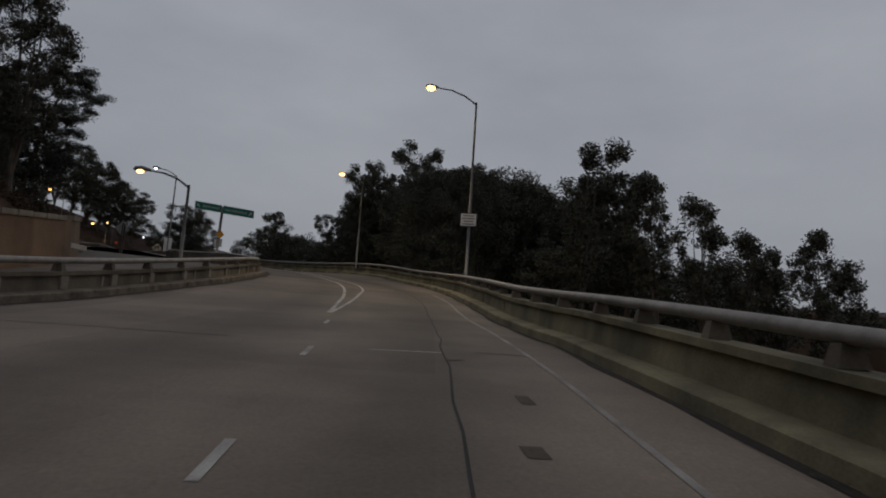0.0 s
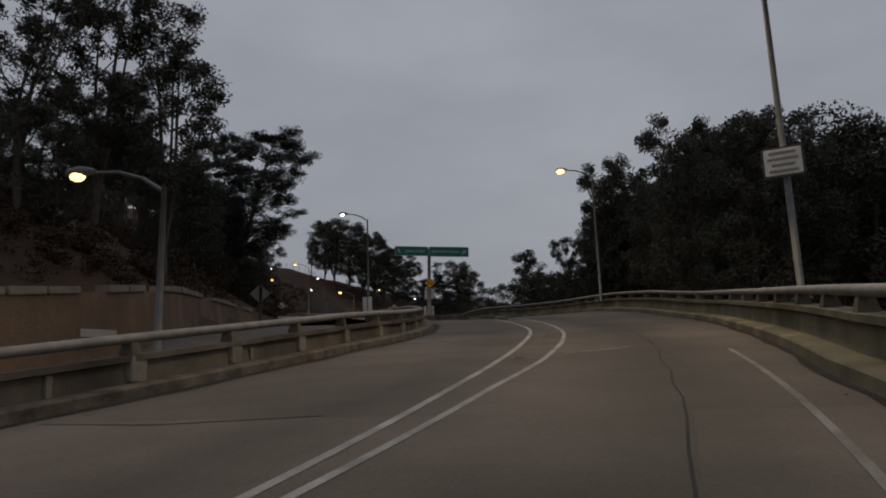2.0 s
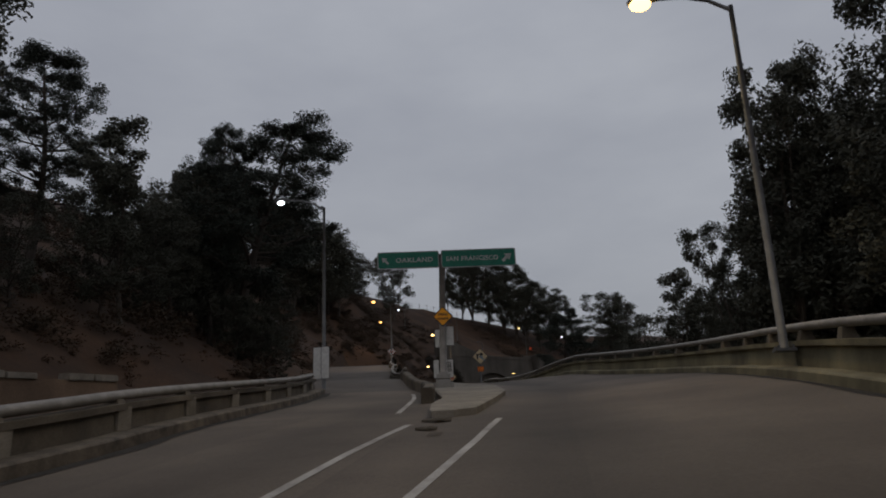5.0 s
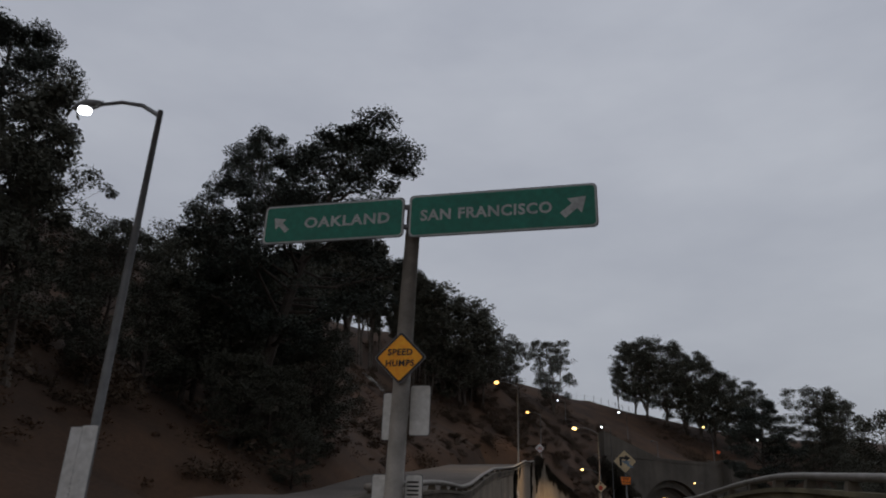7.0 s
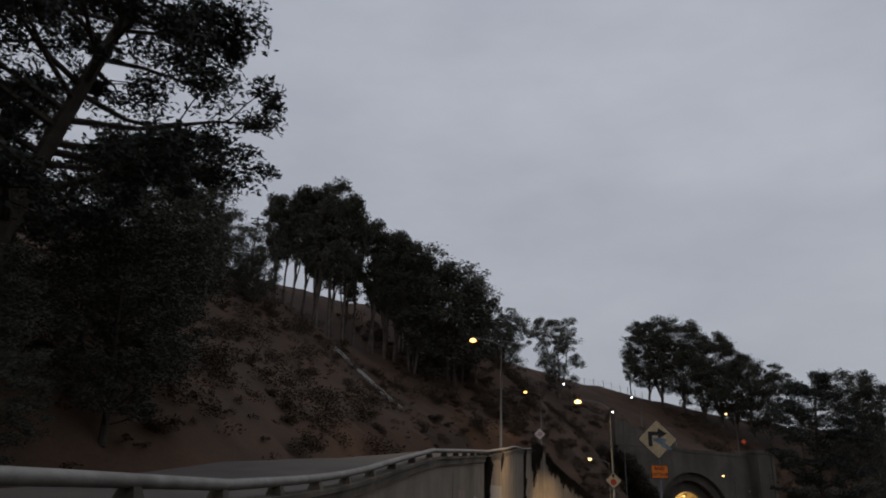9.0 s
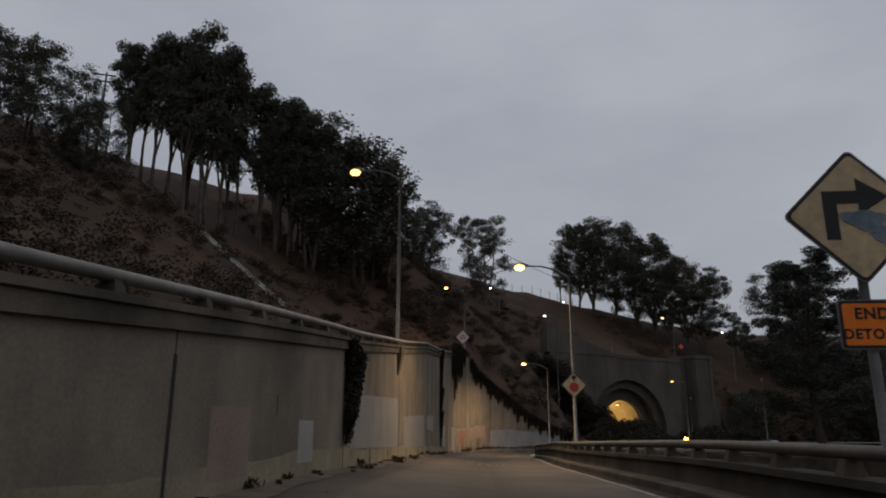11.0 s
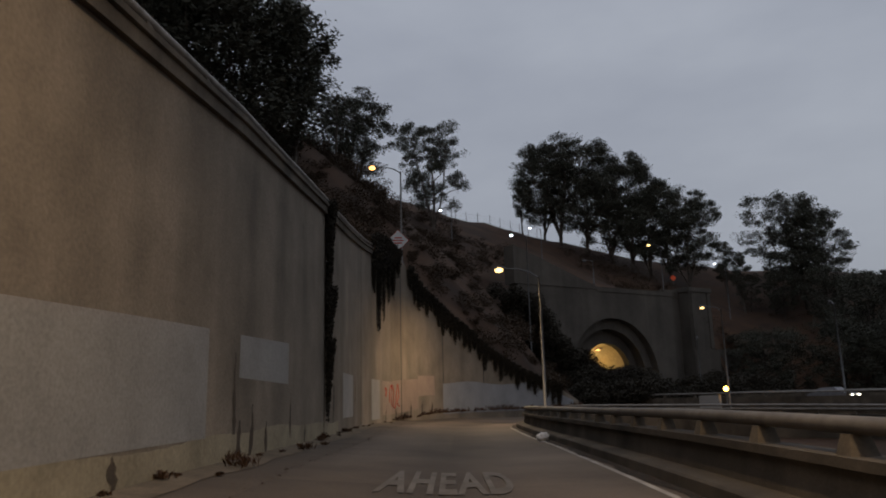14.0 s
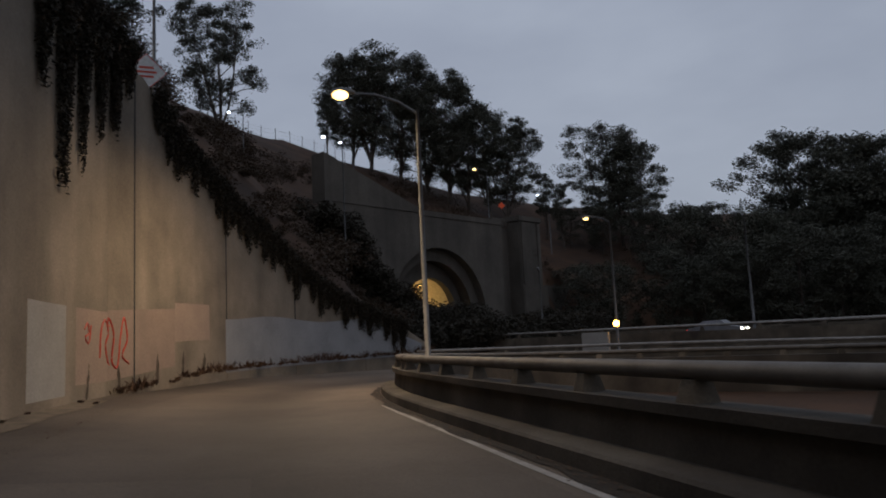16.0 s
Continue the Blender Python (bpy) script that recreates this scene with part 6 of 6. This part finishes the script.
# lamps of the freeway and the ridge
for x, y, h, lab in ((-73.8, 198.0, 8.8, "unlit lamp post beside the freeway"), (-96.7, 225.0, 8.5, "unlit lamp post before the portal's side wall")):
    street_lamp(x, y, ROADZ - 0.2, h, 1.6, 110, M_GALV, lab)
street_lamp(-82.4, 194.5, ROADZ - 0.3, 9.0, 1.2, 200, M_WARM, "lit lamp post beside the freeway", bulb=0.16)
street_lamp(-112.5, 252.2, ground_z(-112.5, 252.2), 41.2 - ground_z(-112.5, 252.2), 1.6, 200, M_WARM, "lit lamp above the portal's pier", bulb=0.25)
street_lamp(-112.5, 226.5, 31.5, 3.6, 0.9, 200, M_GALV, "bare lamp post on the portal's cornice")
for x, y, h, g in ((-129.0, 238.0, 7.0, M_COOL), (-137.0, 222.0, 6.0, M_COOL), (-108.5, 273.8, 11.0, M_COOL), (-112.7, 208.6, 36.3 - ground_z(-112.7, 208.6), M_COOL)):
    street_lamp(x, y, ground_z(x, y), h, 1.6, 205, g, "lit lamp on the hillside", bulb=0.2)
red_board = thing("diamond_board", facing(-108.9, 248.2, 34.4, 0.6, -0.8), "small orange-red diamond sign on a lamp post", "road sign")
board(red_board, "sign_panel", 0.8, 0.8, Matrix.Identity(4), material("fluorescent_orange_sheet", (0.9, 0.12, 0.03), (0.8, 0.1, 0.03), 2, 0.5, bump=0), r=0.05, diamond=True)

# ---------------------------------------------------------------- fence on the ridge, drain, poles and wires
fence = thing("ridge_fence", Matrix.Identity(4), "wire fence on thin posts along the ridge", "fence")
FP = [(-156.0, 236.0), (-155.3, 242.0), (-154.4, 248.0), (-152.4, 254.0), (-150.0, 258.5), (-148.2, 263.0), (-146.6, 267.5)]
FP = smooth_line([(x, y, 0) for x, y in FP], 2.4)
tops = []
for x, y, _ in FP:
    z = ground_z(x, y)
    bm = bmesh.new()
    add_tube(bm, [(x, y, z - 0.3), (x, y, z + 2.4)], [0.06, 0.05], 6)
    part("post", bm, M_BARK, fence)
    tops.append((x, y, z))
for u in (0.5, 1.2, 1.9):
    bm = bmesh.new()
    add_tube(bm, [(x, y, z + u) for x, y, z in tops], [0.015] * len(tops), 4)
    part("wire", bm, M_GALV, fence)

drain = thing("hillside_drain", Matrix.Identity(4), "pale concrete drain channel running down the slope", "drain")
n = 14
pts = [Vector((-114.0 + 18.4 * i / n, 141.2 - 0.6 * i / n, 0)) for i in range(n + 1)]
for v in pts:
    v.z = ground_z(v.x, v.y) + 0.12
sweep("channel", poly_rows(pts, 1), [(-0.4, -0.2), (-0.4, 0.2), (-0.28, 0.2), (-0.2, 0.02), (0.2, 0.02), (0.28, 0.2), (0.4, 0.2), (0.4, -0.2)], M_PATCH, drain)


def utility_pole(x, y, h, turn, label):
    root = thing("utility_pole", pose(x, y, ground_z(x, y), 0, 0, turn), label, "utility pole", "utility poles")
    bm = bmesh.new()
    add_tube(bm, [(0, 0, -0.3), (0, 0, h)], [0.16, 0.1], 8)
    part("pole", bm, M_BARK, root)
    for k, z in enumerate((h - 0.4, h - 1.3)):
        bm = bmesh.new()
        add_box(bm, (-1.2, -0.07, z - 0.07), (1.2, 0.07, z + 0.07), None, 0.01)
        part("crossarm", bm, M_BARK, root)
    return root


utility_pole(-52.5, 87.6, 31.2 - ground_z(-52.5, 87.6), 40, "wooden utility pole with crossarms behind the trees")
utility_pole(-128.3, 133.1, 61.0 - ground_z(-128.3, 133.1), 60, "wooden utility pole with crossarms beside the grove")
utility_pole(-126.0, 186.0, 54.0 - ground_z(-126.0, 186.0), 50, "wooden utility pole with crossarms on the crest")
wire = thing("overhead_wire", Matrix.Identity(4), "thin black wire sagging between the lamp posts", "overhead wire")
w0, w1 = Vector((-62.06, 125.37, 26.7)), Vector((-57.49, 132.43, 22.2))
bm = bmesh.new()
add_tube(bm, [w0.lerp(w1, i / 16) - Vector((0, 0, 0.5 * math.sin(math.pi * i / 16))) for i in range(17)], [0.012] * 17, 5)
part("cable", bm, M_BLACK, wire)
bag = thing("plastic_bag", Matrix.Translation(on(167.4, -2.93)), "crumpled white plastic bag against the kerb", "litter")
bm = bmesh.new()
bmesh.ops.create_icosphere(bm, subdivisions=3, radius=0.2)
for v in bm.verts:
    v.co *= 1 + 0.45 * noise.noise(v.co * 9)
    v.co.z = max(0.0, v.co.z * 0.75 + 0.12)
part("crumpled_sheet", bm, material("white_plastic", (0.7, 0.68, 0.64), (0.6, 0.58, 0.55), 6, 0.5, fine=20), bag, smooth=True)


# ---------------------------------------------------------------- shrubs before the portal
def thicket(name, seed, spots, label):
    rng = np.random.default_rng(seed)
    out = []
    for a, n, z, h in spots:
        p = fw(a, n, z)
        for c in range(7):
            q = np.array([p.x + rng.normal() * h * 0.25, p.y + rng.normal() * h * 0.25, p.z + h * (0.15 + 0.6 * rng.random())])
            out.append(leaf_cloud(q, h * 0.3, 330, 0.2, rng, 0.85))
    return tagged(quads(name, np.concatenate(out), M_SCRUB), label, "brush", kind="stuff")


sh = np.random.default_rng(44)
thicket("brush", 45, [(10 + 14 * sh.random(), 20.5 - 13 * sh.random() ** 1.4, -0.6, 2.4 + 1.8 * sh.random()) for _ in range(34)], "dark shrubs growing beside the portal road")
thicket("brush", 47, [(2.5 + 6 * sh.random(), 13.5 - 12.5 * sh.random(), -0.4, 5.2 + 1.0 * sh.random()) for _ in range(26)], "tall dark shrubs before the tunnel arch")
thicket("brush", 48, [(0.8 + 2.5 * sh.random(), 5.0 + 17.0 * q, 14.0 * q**1.3 - 0.5, 4.6) for q in sh.random(60)], "scrub hanging over the portal's hillside edge")
thicket("brush", 46, [(2 + 12 * sh.random(), -10.5 - 12 * sh.random(), -0.6, 2.5 + 3.0 * sh.random()) for _ in range(30)], "dark shrubs below the portal's pier")


# ---------------------------------------------------------------- the land beyond the crest lies lower
def sunk(co):
    """How much lower the land lies, by the way along the ramp."""
    t = np.clip((-0.65 * co[:, 0] + 0.76 * co[:, 1] - 80.0) / 22.0, 0, 1)
    return 1.5 * t * t * (3 - 2 * t)


def settle(ob):
    if ob.matrix_basis.translation.length > 0.01:
        ob.location.z -= float(sunk(np.array([ob.matrix_basis.translation]))[0])
        return
    if ob.type == "MESH":
        co = np.empty(3 * len(ob.data.vertices))
        ob.data.vertices.foreach_get("co", co)
        co = co.reshape(-1, 3)
        co[:, 2] -= sunk(co)
        ob.data.vertices.foreach_set("co", co.ravel())
        ob.data.update()
    for child in ob.children:
        settle(child)


for ob in list(scene.objects):
    if ob.parent is None and ob.type != "CAMERA" and ob.name != "sun":
        settle(ob)
